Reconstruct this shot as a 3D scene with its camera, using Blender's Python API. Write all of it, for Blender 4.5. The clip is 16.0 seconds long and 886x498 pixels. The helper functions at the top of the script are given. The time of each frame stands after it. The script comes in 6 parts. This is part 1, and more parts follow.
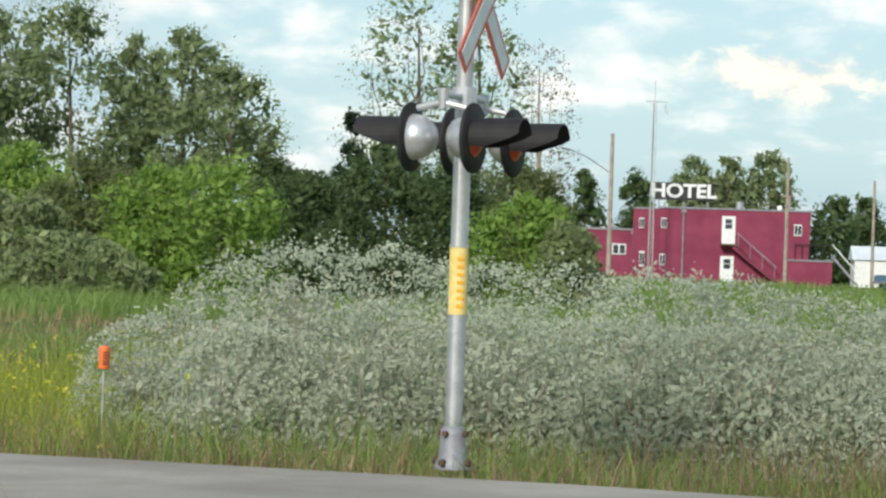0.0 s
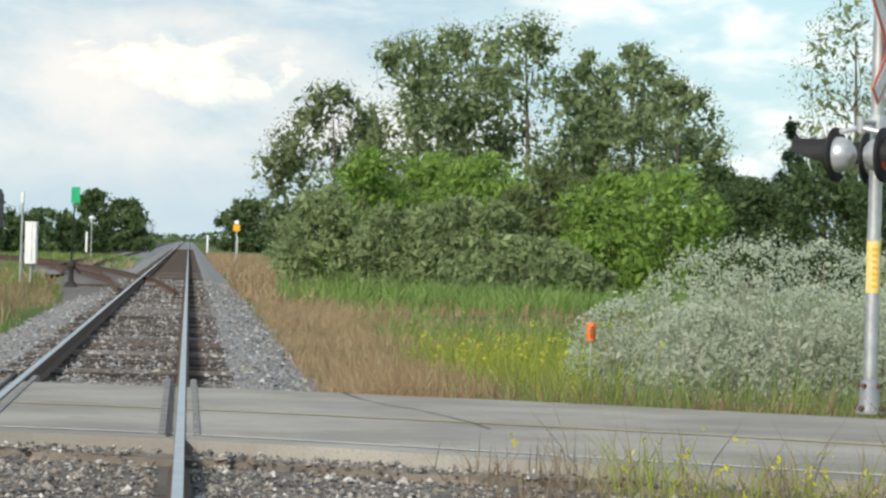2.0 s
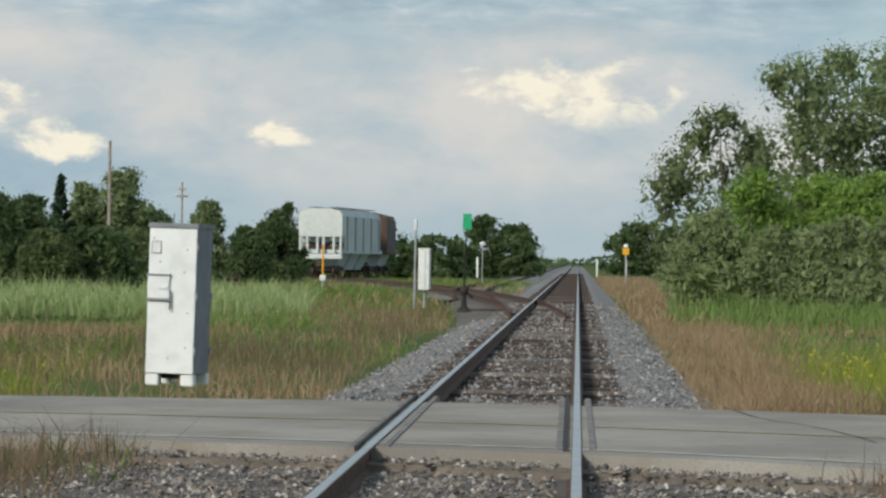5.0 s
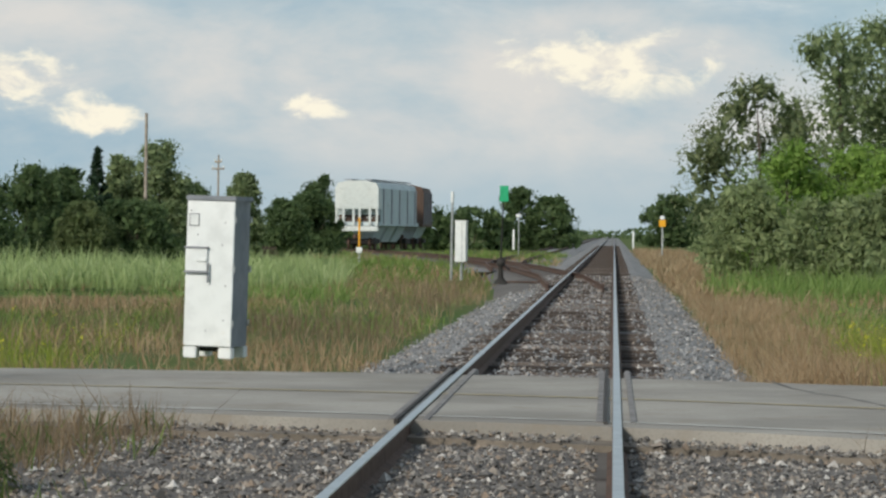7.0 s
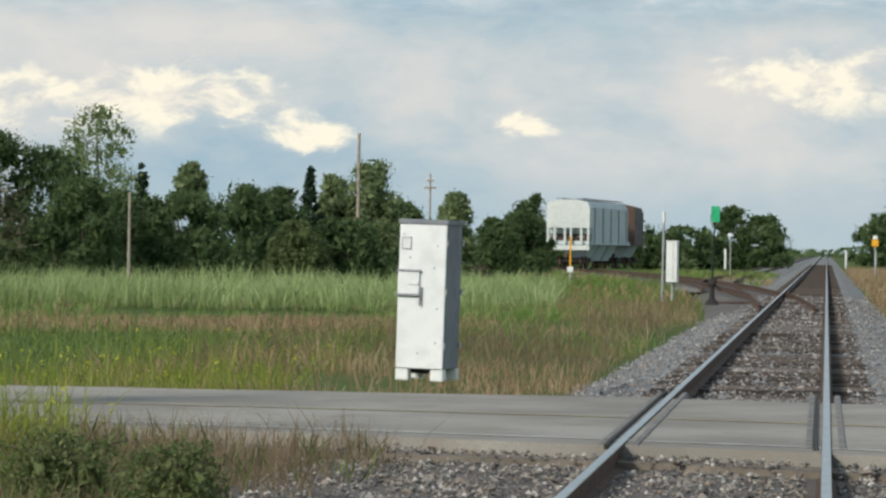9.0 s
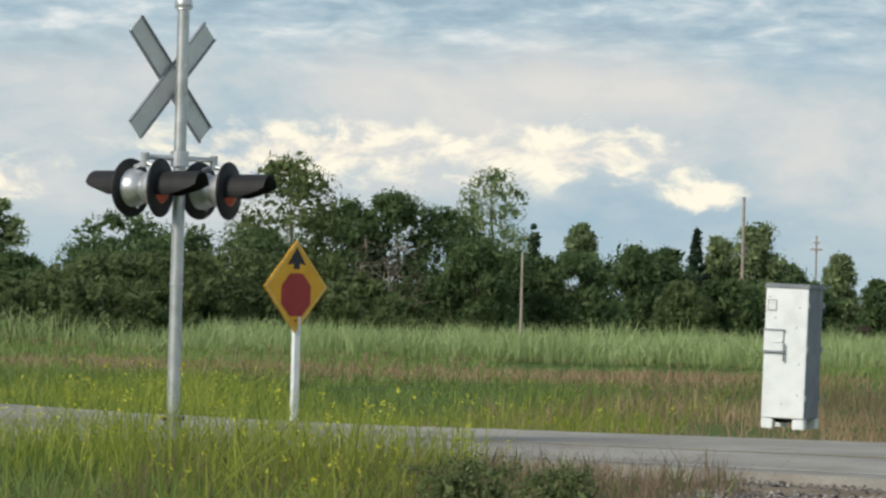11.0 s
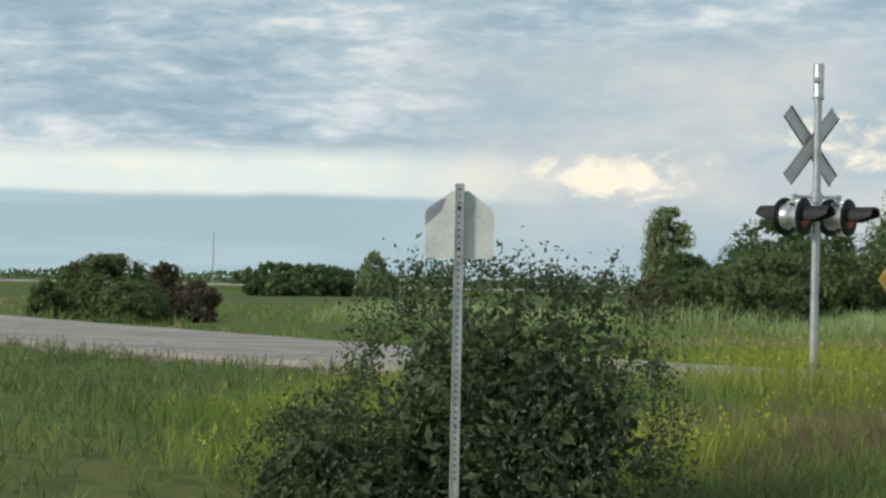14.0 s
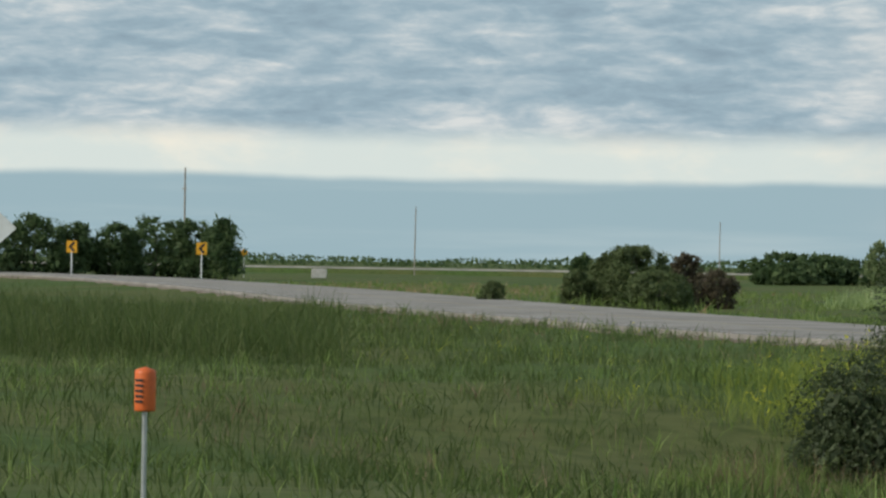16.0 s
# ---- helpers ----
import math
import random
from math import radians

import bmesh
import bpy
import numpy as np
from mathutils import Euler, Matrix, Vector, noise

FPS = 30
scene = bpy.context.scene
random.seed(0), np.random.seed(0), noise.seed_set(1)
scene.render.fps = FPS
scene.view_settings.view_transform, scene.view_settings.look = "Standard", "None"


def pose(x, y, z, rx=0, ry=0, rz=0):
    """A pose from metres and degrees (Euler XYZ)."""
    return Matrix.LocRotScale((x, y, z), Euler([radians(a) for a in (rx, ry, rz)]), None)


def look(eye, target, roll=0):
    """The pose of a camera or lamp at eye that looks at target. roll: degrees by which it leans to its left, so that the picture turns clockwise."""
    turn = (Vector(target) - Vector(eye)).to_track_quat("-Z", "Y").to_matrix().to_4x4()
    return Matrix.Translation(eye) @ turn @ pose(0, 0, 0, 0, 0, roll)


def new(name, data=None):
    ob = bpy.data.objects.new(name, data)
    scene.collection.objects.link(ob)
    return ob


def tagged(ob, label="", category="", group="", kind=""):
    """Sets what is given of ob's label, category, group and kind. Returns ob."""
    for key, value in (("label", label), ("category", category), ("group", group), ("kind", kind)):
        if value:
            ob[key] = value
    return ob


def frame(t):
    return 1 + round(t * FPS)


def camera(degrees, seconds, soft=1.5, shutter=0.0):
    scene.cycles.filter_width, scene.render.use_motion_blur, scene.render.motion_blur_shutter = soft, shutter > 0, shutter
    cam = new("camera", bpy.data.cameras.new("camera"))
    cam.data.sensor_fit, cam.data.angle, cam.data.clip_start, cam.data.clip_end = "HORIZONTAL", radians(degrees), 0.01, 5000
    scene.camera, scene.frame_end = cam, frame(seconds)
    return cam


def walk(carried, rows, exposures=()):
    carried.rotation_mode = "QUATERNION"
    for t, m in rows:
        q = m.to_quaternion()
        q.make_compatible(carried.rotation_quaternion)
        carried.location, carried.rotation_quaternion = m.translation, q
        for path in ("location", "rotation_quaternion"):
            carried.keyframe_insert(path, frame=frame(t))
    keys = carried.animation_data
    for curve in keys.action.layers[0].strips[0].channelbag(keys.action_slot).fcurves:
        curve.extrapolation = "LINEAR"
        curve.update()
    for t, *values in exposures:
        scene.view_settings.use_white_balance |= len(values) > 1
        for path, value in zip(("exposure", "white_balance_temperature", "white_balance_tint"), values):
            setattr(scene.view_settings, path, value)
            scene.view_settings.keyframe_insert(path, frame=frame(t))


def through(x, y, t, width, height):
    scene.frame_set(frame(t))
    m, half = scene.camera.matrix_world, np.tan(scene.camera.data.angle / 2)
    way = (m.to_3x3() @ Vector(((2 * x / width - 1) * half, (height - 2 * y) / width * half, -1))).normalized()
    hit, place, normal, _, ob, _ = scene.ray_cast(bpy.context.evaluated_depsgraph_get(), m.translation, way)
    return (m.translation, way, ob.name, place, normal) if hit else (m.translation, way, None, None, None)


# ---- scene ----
# ---- camera ----
cam = camera(15.14, 16.0, 2.5)
ROWS = [
    (0.0, 1.267, 7.708, 1.496, 90.046, -1.878, -12.009),
    (0.5, 0.838, 6.171, 1.459, 90.01, -1.913, -10.412),
    (1.0, 0.399, 4.555, 1.404, 90.367, -2.012, -8.781),
    (1.5, 0.09, 2.848, 1.379, 90.099, -1.911, -7.107),
    (2.0, 0.076, 1.022, 1.39, 89.915, -1.592, -4.429),
    (2.5, 0.066, -0.054, 1.39, 89.916, -1.293, -1.967),
    (3.0, 0.062, 0.058, 1.393, 90.177, -1.373, -0.703),
    (3.5, 0.049, 0.036, 1.382, 90.294, -1.45, 0.455),
    (4.0, 0.047, 0.007, 1.39, 90.291, -1.125, 1.142),
    (4.5, 0.041, -0.014, 1.389, 90.245, -0.876, 1.814),
    (4.7, 0.043, -0.051, 1.387, 90.23, -0.768, 2.075),
    (6.8, 0.02, 0.0, 1.39, 89.7, -0.75, 2.683),
    (7.0, 0.01, 0.053, 1.387, 89.695, -0.67, 2.868),
    (7.5, 0.01, 0.0, 1.388, 89.622, -0.5, 3.293),
    (8.0, 0.009, 0.051, 1.382, 89.501, -0.351, 4.386),
    (8.2, 0.01, 0.0, 1.388, 89.57, -0.4, 4.694),
    (10.3, 0.373, -1.459, 1.530, 90.511, -1.334, 10.816),
    (10.5, 0.525, -2.497, 1.519, 90.601, -1.334, 11.504),
    (11.0, 0.886, -4.466, 1.475, 90.830, -1.449, 13.203),
    (11.5, 1.239, -7.001, 1.432, 90.769, -1.541, 14.631),
    (12.0, 2.335, -10.124, 1.436, 90.549, -1.630, 16.720),
    (12.5, 3.643, -13.745, 1.448, 90.705, -1.501, 18.656),
    (13.0, 4.740, -16.470, 1.424, 90.773, -1.556, 20.635),
    (13.5, 5.712, -18.986, 1.406, 90.654, -1.260, 22.844),
    (14.0, 6.518, -21.337, 1.402, 90.540, -1.130, 24.385),
    (14.5, 7.149, -23.613, 1.408, 90.474, -0.915, 25.332),
    (15.0, 7.928, -25.563, 1.399, 90.402, -0.863, 27.136),
    (15.5, 8.636, -27.680, 1.380, 90.252, -0.834, 29.902),
    (16.0, 10.133, -29.440, 1.385, 90.214, -0.939, 32.983),
]
walk(cam, [(t, pose(x, y, z, rx, ry, rz)) for t, x, y, z, rx, ry, rz in ROWS], [(0, 0.32), (2, 0.42), (4.5, -0.12), (8, 0.0), (10.5, 0.02), (12.5, 0.08), (14.5, -0.05), (16, -0.2)])

# ---- world and sun: bright broken cloud, soft low sun from behind and left ----
SUN_EL, SUN_AZ = radians(24), radians(215)
world = bpy.data.worlds.new("sky")
scene.world = world
world.use_nodes = True


class Tree_nodes:
    """Short helper to write node graphs."""

    def __init__(self, tree):
        self.t = tree
        tree.nodes.clear()

    def n(self, kind, **kw):
        node = self.t.nodes.new(kind)
        for k, v in kw.items():
            if k == "op":
                node.operation = v
            elif k == "blend":
                node.data_type, node.blend_type = "RGBA", v
            elif k == "vec":
                node.noise_dimensions = v
            elif k == "sky":
                node.sky_type = v
        return node

    def put(self, sock, v):
        if hasattr(v, "is_linked"):
            self.t.links.new(v, sock)
        else:
            sock.default_value = v

    def math(self, op, a, b=0.0, c=0.0, clamp=False):
        m = self.n("ShaderNodeMath", op=op)
        m.use_clamp = clamp
        for i, v in enumerate((a, b, c)):
            self.put(m.inputs[i], v)
        return m.outputs[0]

    def noise(self, vec, scale, detail=4.0, rough=0.55, dist=0.0):
        m = self.n("ShaderNodeTexNoise")
        if vec is not None:
            self.put(m.inputs["Vector"], vec)
        for k, v in (("Scale", scale), ("Detail", detail), ("Roughness", rough), ("Distortion", dist)):
            m.inputs[k].default_value = v
        return m.outputs["Fac"]

    def mix(self, f, a, b, blend="MIX"):
        m = self.n("ShaderNodeMix", blend=blend)
        for s, v in ((m.inputs[0], f), (m.inputs[6], a), (m.inputs[7], b)):
            if isinstance(v, tuple) and len(v) == 3:
                v = (*v, 1)
            self.put(s, v)
        return m.outputs[2]

    def step(self, x, a, b):
        m = self.n("ShaderNodeMapRange")
        m.interpolation_type = "SMOOTHSTEP"
        for i, v in enumerate((x, a, b, 0.0, 1.0)):
            self.put(m.inputs[i], v)
        return m.outputs[0]

    def ramp(self, f, stops):
        m = self.n("ShaderNodeValToRGB")
        while len(m.color_ramp.elements) < len(stops):
            m.color_ramp.elements.new(0.5)
        for e, (p, c) in zip(m.color_ramp.elements, stops):
            e.position, e.color = p, (*c, 1)
        self.put(m.inputs[0], f)
        return m.outputs[0]

    def xyz(self, x, y, z):
        m = self.n("ShaderNodeCombineXYZ")
        for i, v in enumerate((x, y, z)):
            self.put(m.inputs[i], v)
        return m.outputs[0]


w = Tree_nodes(world.node_tree)
coord = w.n("ShaderNodeTexCoord")
sep = w.n("ShaderNodeSeparateXYZ")
w.put(sep.inputs[0], coord.outputs["Generated"])
az = w.math("ARCTAN2", sep.outputs[0], sep.outputs[1])
el = sep.outputs[2]
sky = w.n("ShaderNodeTexSky", sky="NISHITA")
sky.sun_disc, sky.sun_elevation, sky.sun_rotation = False, SUN_EL, SUN_AZ
sky_col = w.mix(1.0, sky.outputs[0], (0.09, 0.10, 0.105), "MULTIPLY")
# high streaky deck with small cloudlets
deck = w.noise(w.xyz(w.math("MULTIPLY", az, 19.0), w.math("MULTIPLY", el, 84.0), 0.0), 1.0, 6.0, 0.6, 0.2)
fleck = w.noise(w.xyz(w.math("MULTIPLY", az, 66.0), w.math("MULTIPLY", el, 210.0), 9.0), 1.0, 6.0, 0.6, 0.4)
deck = w.math("ADD", w.math("MULTIPLY", deck, 0.62), w.math("MULTIPLY", fleck, 0.38))
deck_col = w.ramp(deck, [(0.36, (0.30, 0.41, 0.49)), (0.46, (0.37, 0.50, 0.58)), (0.54, (0.49, 0.60, 0.66)), (0.66, (0.80, 0.83, 0.82))])
# heaped cloud over the horizon
heap = w.noise(w.xyz(w.math("MULTIPLY", az, 13.0), w.math("MULTIPLY", el, 26.0), 3.3), 1.0, 9.0, 0.58, 0.2)
heap_col = w.ramp(heap, [(0.34, (0.36, 0.50, 0.59)), (0.46, (0.50, 0.59, 0.63)), (0.56, (0.63, 0.66, 0.66)), (0.66, (0.72, 0.71, 0.68))])
# sunlit cream heads of the heaps: middle direction, height, half widths
billow = w.noise(w.xyz(w.math("MULTIPLY", az, 62.0), w.math("MULTIPLY", el, 105.0), 2.0), 1.0, 8.0, 0.6, 0.35)
heads = None
for a0, e0, ra, re in ((-0.004, 0.051, 0.030, 0.009), (-0.09, 0.037, 0.009, 0.004), (-0.153, 0.032, 0.011, 0.005), (-0.195, 0.044, 0.035, 0.009), (-0.275, 0.043, 0.045, 0.009), (-0.370, 0.032, 0.024, 0.007), (0.31, 0.056, 0.03, 0.008)):
    da = w.math("DIVIDE", w.math("SUBTRACT", az, a0), ra)
    de = w.math("DIVIDE", w.math("SUBTRACT", el, e0), re)
    rr = w.math("ADD", w.math("MULTIPLY", da, da), w.math("MULTIPLY", de, de))
    g0 = w.math("POWER", 2.718, w.math("MULTIPLY", rr, -1.0))
    heads = g0 if heads is None else w.math("ADD", heads, g0)
lit = w.math("ADD", w.math("MULTIPLY", heads, 0.75), w.math("MULTIPLY", w.math("SUBTRACT", billow, 0.5), 2.0))
lit_col = w.ramp(billow, [(0.36, (0.70, 0.70, 0.67)), (0.46, (0.84, 0.80, 0.71)), (0.56, (1.0, 0.94, 0.77))])
cream = w.math("MULTIPLY", w.step(lit, 0.16, 0.70), w.step(heads, 0.02, 0.30))
blue = w.mix(0.72, sky_col, (0.46, 0.64, 0.72))
puff = w.noise(w.xyz(w.math("MULTIPLY", az, 20.0), w.math("MULTIPLY", el, 46.0), 7.0), 1.0, 6.0, 0.55, 0.2)
right_col = w.mix(w.step(puff, 0.45, 0.68), blue, (0.92, 0.91, 0.86))
wob = w.math("MULTIPLY", w.math("SUBTRACT", w.noise(w.xyz(w.math("MULTIPLY", az, 7.0), 0.0, 1.0), 1.0, 5.0), 0.5), 0.05)
elw = w.math("ADD", el, wob)
mid = w.mix(w.step(elw, 0.062, 0.085), heap_col, deck_col)
mid = w.mix(w.step(az, 0.03, 0.16), mid, right_col)
mid = w.mix(w.math("MULTIPLY", w.step(el, 0.034, 0.006), 0.7), mid, (0.40, 0.53, 0.60))
mid = w.mix(cream, mid, lit_col)
# flat grey bank with a bright gap over it, to the left
bank = w.mix(w.step(w.noise(w.xyz(w.math("MULTIPLY", az, 6.0), w.math("MULTIPLY", el, 90.0), 5.0), 1.0, 5.0), 0.45, 0.75), (0.38, 0.53, 0.59), (0.48, 0.61, 0.65))
wob2 = w.math("MULTIPLY", wob, 0.16)
elb = w.math("ADD", el, wob2)
gap = w.mix(w.step(heap, 0.42, 0.62), (0.78, 0.86, 0.82), (1.0, 0.96, 0.83))
left = w.mix(w.step(elb, 0.023, 0.026), bank, gap)
left = w.mix(w.step(elb, 0.033, 0.042), left, deck_col)
left = w.mix(cream, left, lit_col)
col = w.mix(w.step(az, -0.37, -0.47), mid, left)
high = w.mix(w.step(el, 0.15, 0.5), col, w.mix(0.6, sky_col, (0.50, 0.58, 0.64)))
back = w.n("ShaderNodeBackground")
w.put(back.inputs[0], high)
back.inputs[1].default_value = 1.0
w.put(w.n("ShaderNodeOutputWorld").inputs[0], back.outputs[0])

sun_data = bpy.data.lights.new("sun", "SUN")
sun_data.energy, sun_data.angle, sun_data.color = 2.9, radians(9), (1.0, 0.93, 0.82)
sun = new("sun", sun_data)
sun.matrix_world = look((-30, -45, 30), (0, 0, 0))

# ---- materials ----


def material(name, build):
    m = bpy.data.materials.new(name)
    m.use_nodes = True
    g = Tree_nodes(m.node_tree)
    out, bsdf = g.n("ShaderNodeOutputMaterial"), g.n("ShaderNodeBsdfPrincipled")
    g.put(out.inputs[0], bsdf.outputs[0])
    build(g, bsdf, out)
    return m


def rough_surface(name, dark, light, scale=6.0, rough=0.8, metal=0.0, bump=0.15, fine=60.0, stain=None, spec=0.5):
    """Two scales of variation, a stain, and relief."""

    def build(g, b, out):
        c = g.n("ShaderNodeTexCoord").outputs["Object"]
        big, small = g.noise(c, scale, 4), g.noise(c, fine, 3)
        col = g.mix(g.step(big, 0.3, 0.7), dark, light)
        col = g.mix(g.math("MULTIPLY", g.step(small, 0.4, 0.75), 0.3), col, tuple(v * 0.6 for v in dark))
        if stain:
            col = g.mix(g.math("MULTIPLY", g.step(g.noise(c, scale * 0.7, 6, 0.7), 0.58, 0.72), 0.75), col, stain)
        g.put(b.inputs["Base Color"], col)
        b.inputs["Roughness"].default_value, b.inputs["Metallic"].default_value = rough, metal
        b.inputs["Specular IOR Level"].default_value = spec
        bp = g.n("ShaderNodeBump")
        bp.inputs["Strength"].default_value = bump
        g.put(bp.inputs["Height"], small)
        g.put(b.inputs["Normal"], bp.outputs[0])

    return material(name, build)


def leafy(name, a, b2, c3, through=0.42):
    """Leaves and blades: colour changes from island to island and in soft patches."""

    def build(g, b, out):
        isl = g.n("ShaderNodeNewGeometry").outputs["Random Per Island"]
        pos = g.n("ShaderNodeNewGeometry").outputs["Position"]
        col = g.ramp(isl, [(0.0, a), (0.55, b2), (1.0, c3)])
        patch = g.noise(pos, 0.5, 3)
        col = g.mix(g.math("MULTIPLY", g.step(patch, 0.35, 0.7), 0.45), col, tuple(v * 0.7 for v in b2))
        g.put(b.inputs["Base Color"], col)
        b.inputs["Roughness"].default_value = 0.6
        b.inputs["Specular IOR Level"].default_value = 0.25
        tr = g.n("ShaderNodeBsdfTranslucent")
        g.put(tr.inputs[0], col)
        ms = g.n("ShaderNodeMixShader")
        ms.inputs[0].default_value = through
        g.put(ms.inputs[1], b.outputs[0])
        g.put(ms.inputs[2], tr.outputs[0])
        g.put(out.inputs[0], ms.outputs[0])

    return material(name, build)


def ground_mat():
    def build(g, b, out):
        c = g.n("ShaderNodeNewGeometry").outputs["Position"]
        col = g.mix(g.step(g.noise(c, 0.08, 5, 0.6), 0.4, 0.6), (0.085, 0.135, 0.038), (0.125, 0.14, 0.05))
        col = g.mix(g.math("MULTIPLY", g.step(g.noise(c, 2.0, 5, 0.6), 0.4, 0.7), 0.6), col, (0.05, 0.075, 0.022))
        g.put(b.inputs["Base Color"], col)
        b.inputs["Roughness"].default_value = 0.95
        b.inputs["Specular IOR Level"].default_value = 0.1
        bp = g.n("ShaderNodeBump")
        bp.inputs["Strength"].default_value = 0.5
        g.put(bp.inputs["Height"], g.noise(c, 14, 4))
        g.put(b.inputs["Normal"], bp.outputs[0])

    return material("field_soil", build)


def stone_mat(name, stops, rough=0.85):
    def build(g, b, out):
        isl = g.n("ShaderNodeNewGeometry").outputs["Random Per Island"]
        c = g.n("ShaderNodeTexCoord").outputs["Object"]
        col = g.mix(g.math("MULTIPLY", g.step(g.noise(c, 25, 3), 0.4, 0.7), 0.35), g.ramp(isl, stops), (0.10, 0.09, 0.08))
        g.put(b.inputs["Base Color"], col)
        b.inputs["Roughness"].default_value = rough

    return material(name, build)


def asphalt_mat():
    def build(g, b, out):
        c = g.n("ShaderNodeNewGeometry").outputs["Position"]
        col = g.mix(g.step(g.noise(c, 0.35, 5, 0.6), 0.35, 0.65), (0.26, 0.246, 0.22), (0.39, 0.37, 0.33))
        col = g.mix(g.math("MULTIPLY", g.step(g.noise(c, 55, 3), 0.45, 0.7), 0.45), col, (0.20, 0.19, 0.17))
        col = g.mix(g.math("MULTIPLY", g.step(g.noise(c, 1.3, 6, 0.7), 0.52, 0.68), 0.55), col, (0.25, 0.215, 0.17))
        g.put(b.inputs["Base Color"], col)
        b.inputs["Roughness"].default_value = 0.95
        b.inputs["Specular IOR Level"].default_value = 0.12
        bp = g.n("ShaderNodeBump")
        bp.inputs["Strength"].default_value = 0.25
        g.put(bp.inputs["Height"], g.noise(c, 80, 3))
        g.put(b.inputs["Normal"], bp.outputs[0])

    return material("asphalt", build)


def water_mat():
    def build(g, b, out):
        b.inputs["Base Color"].default_value = (0.05, 0.07, 0.06, 1)
        b.inputs["Roughness"].default_value = 0.08
        bp = g.n("ShaderNodeBump")
        bp.inputs["Strength"].default_value = 0.05
        g.put(bp.inputs["Height"], g.noise(g.n("ShaderNodeNewGeometry").outputs["Position"], 6, 2))
        g.put(b.inputs["Normal"], bp.outputs[0])

    return material("pond_water", build)


def tie_mat():
    def build(g, b, out):
        c = g.n("ShaderNodeTexCoord").outputs["Object"]
        own = g.n("ShaderNodeObjectInfo").outputs["Random"]
        grain = g.noise(c, 34, 4)
        col = g.ramp(own, [(0.0, (0.035, 0.028, 0.024)), (0.4, (0.075, 0.058, 0.048)), (0.75, (0.12, 0.095, 0.08)), (1.0, (0.21, 0.18, 0.16))])
        col = g.mix(g.math("MULTIPLY", g.step(grain, 0.4, 0.7), 0.5), col, (0.045, 0.036, 0.03))
        g.put(b.inputs["Base Color"], col)
        b.inputs["Roughness"].default_value = 0.9
        bp = g.n("ShaderNodeBump")
        bp.inputs["Strength"].default_value = 0.6
        g.put(bp.inputs["Height"], grain)
        g.put(b.inputs["Normal"], bp.outputs[0])

    return material("creosoted_wood", build)


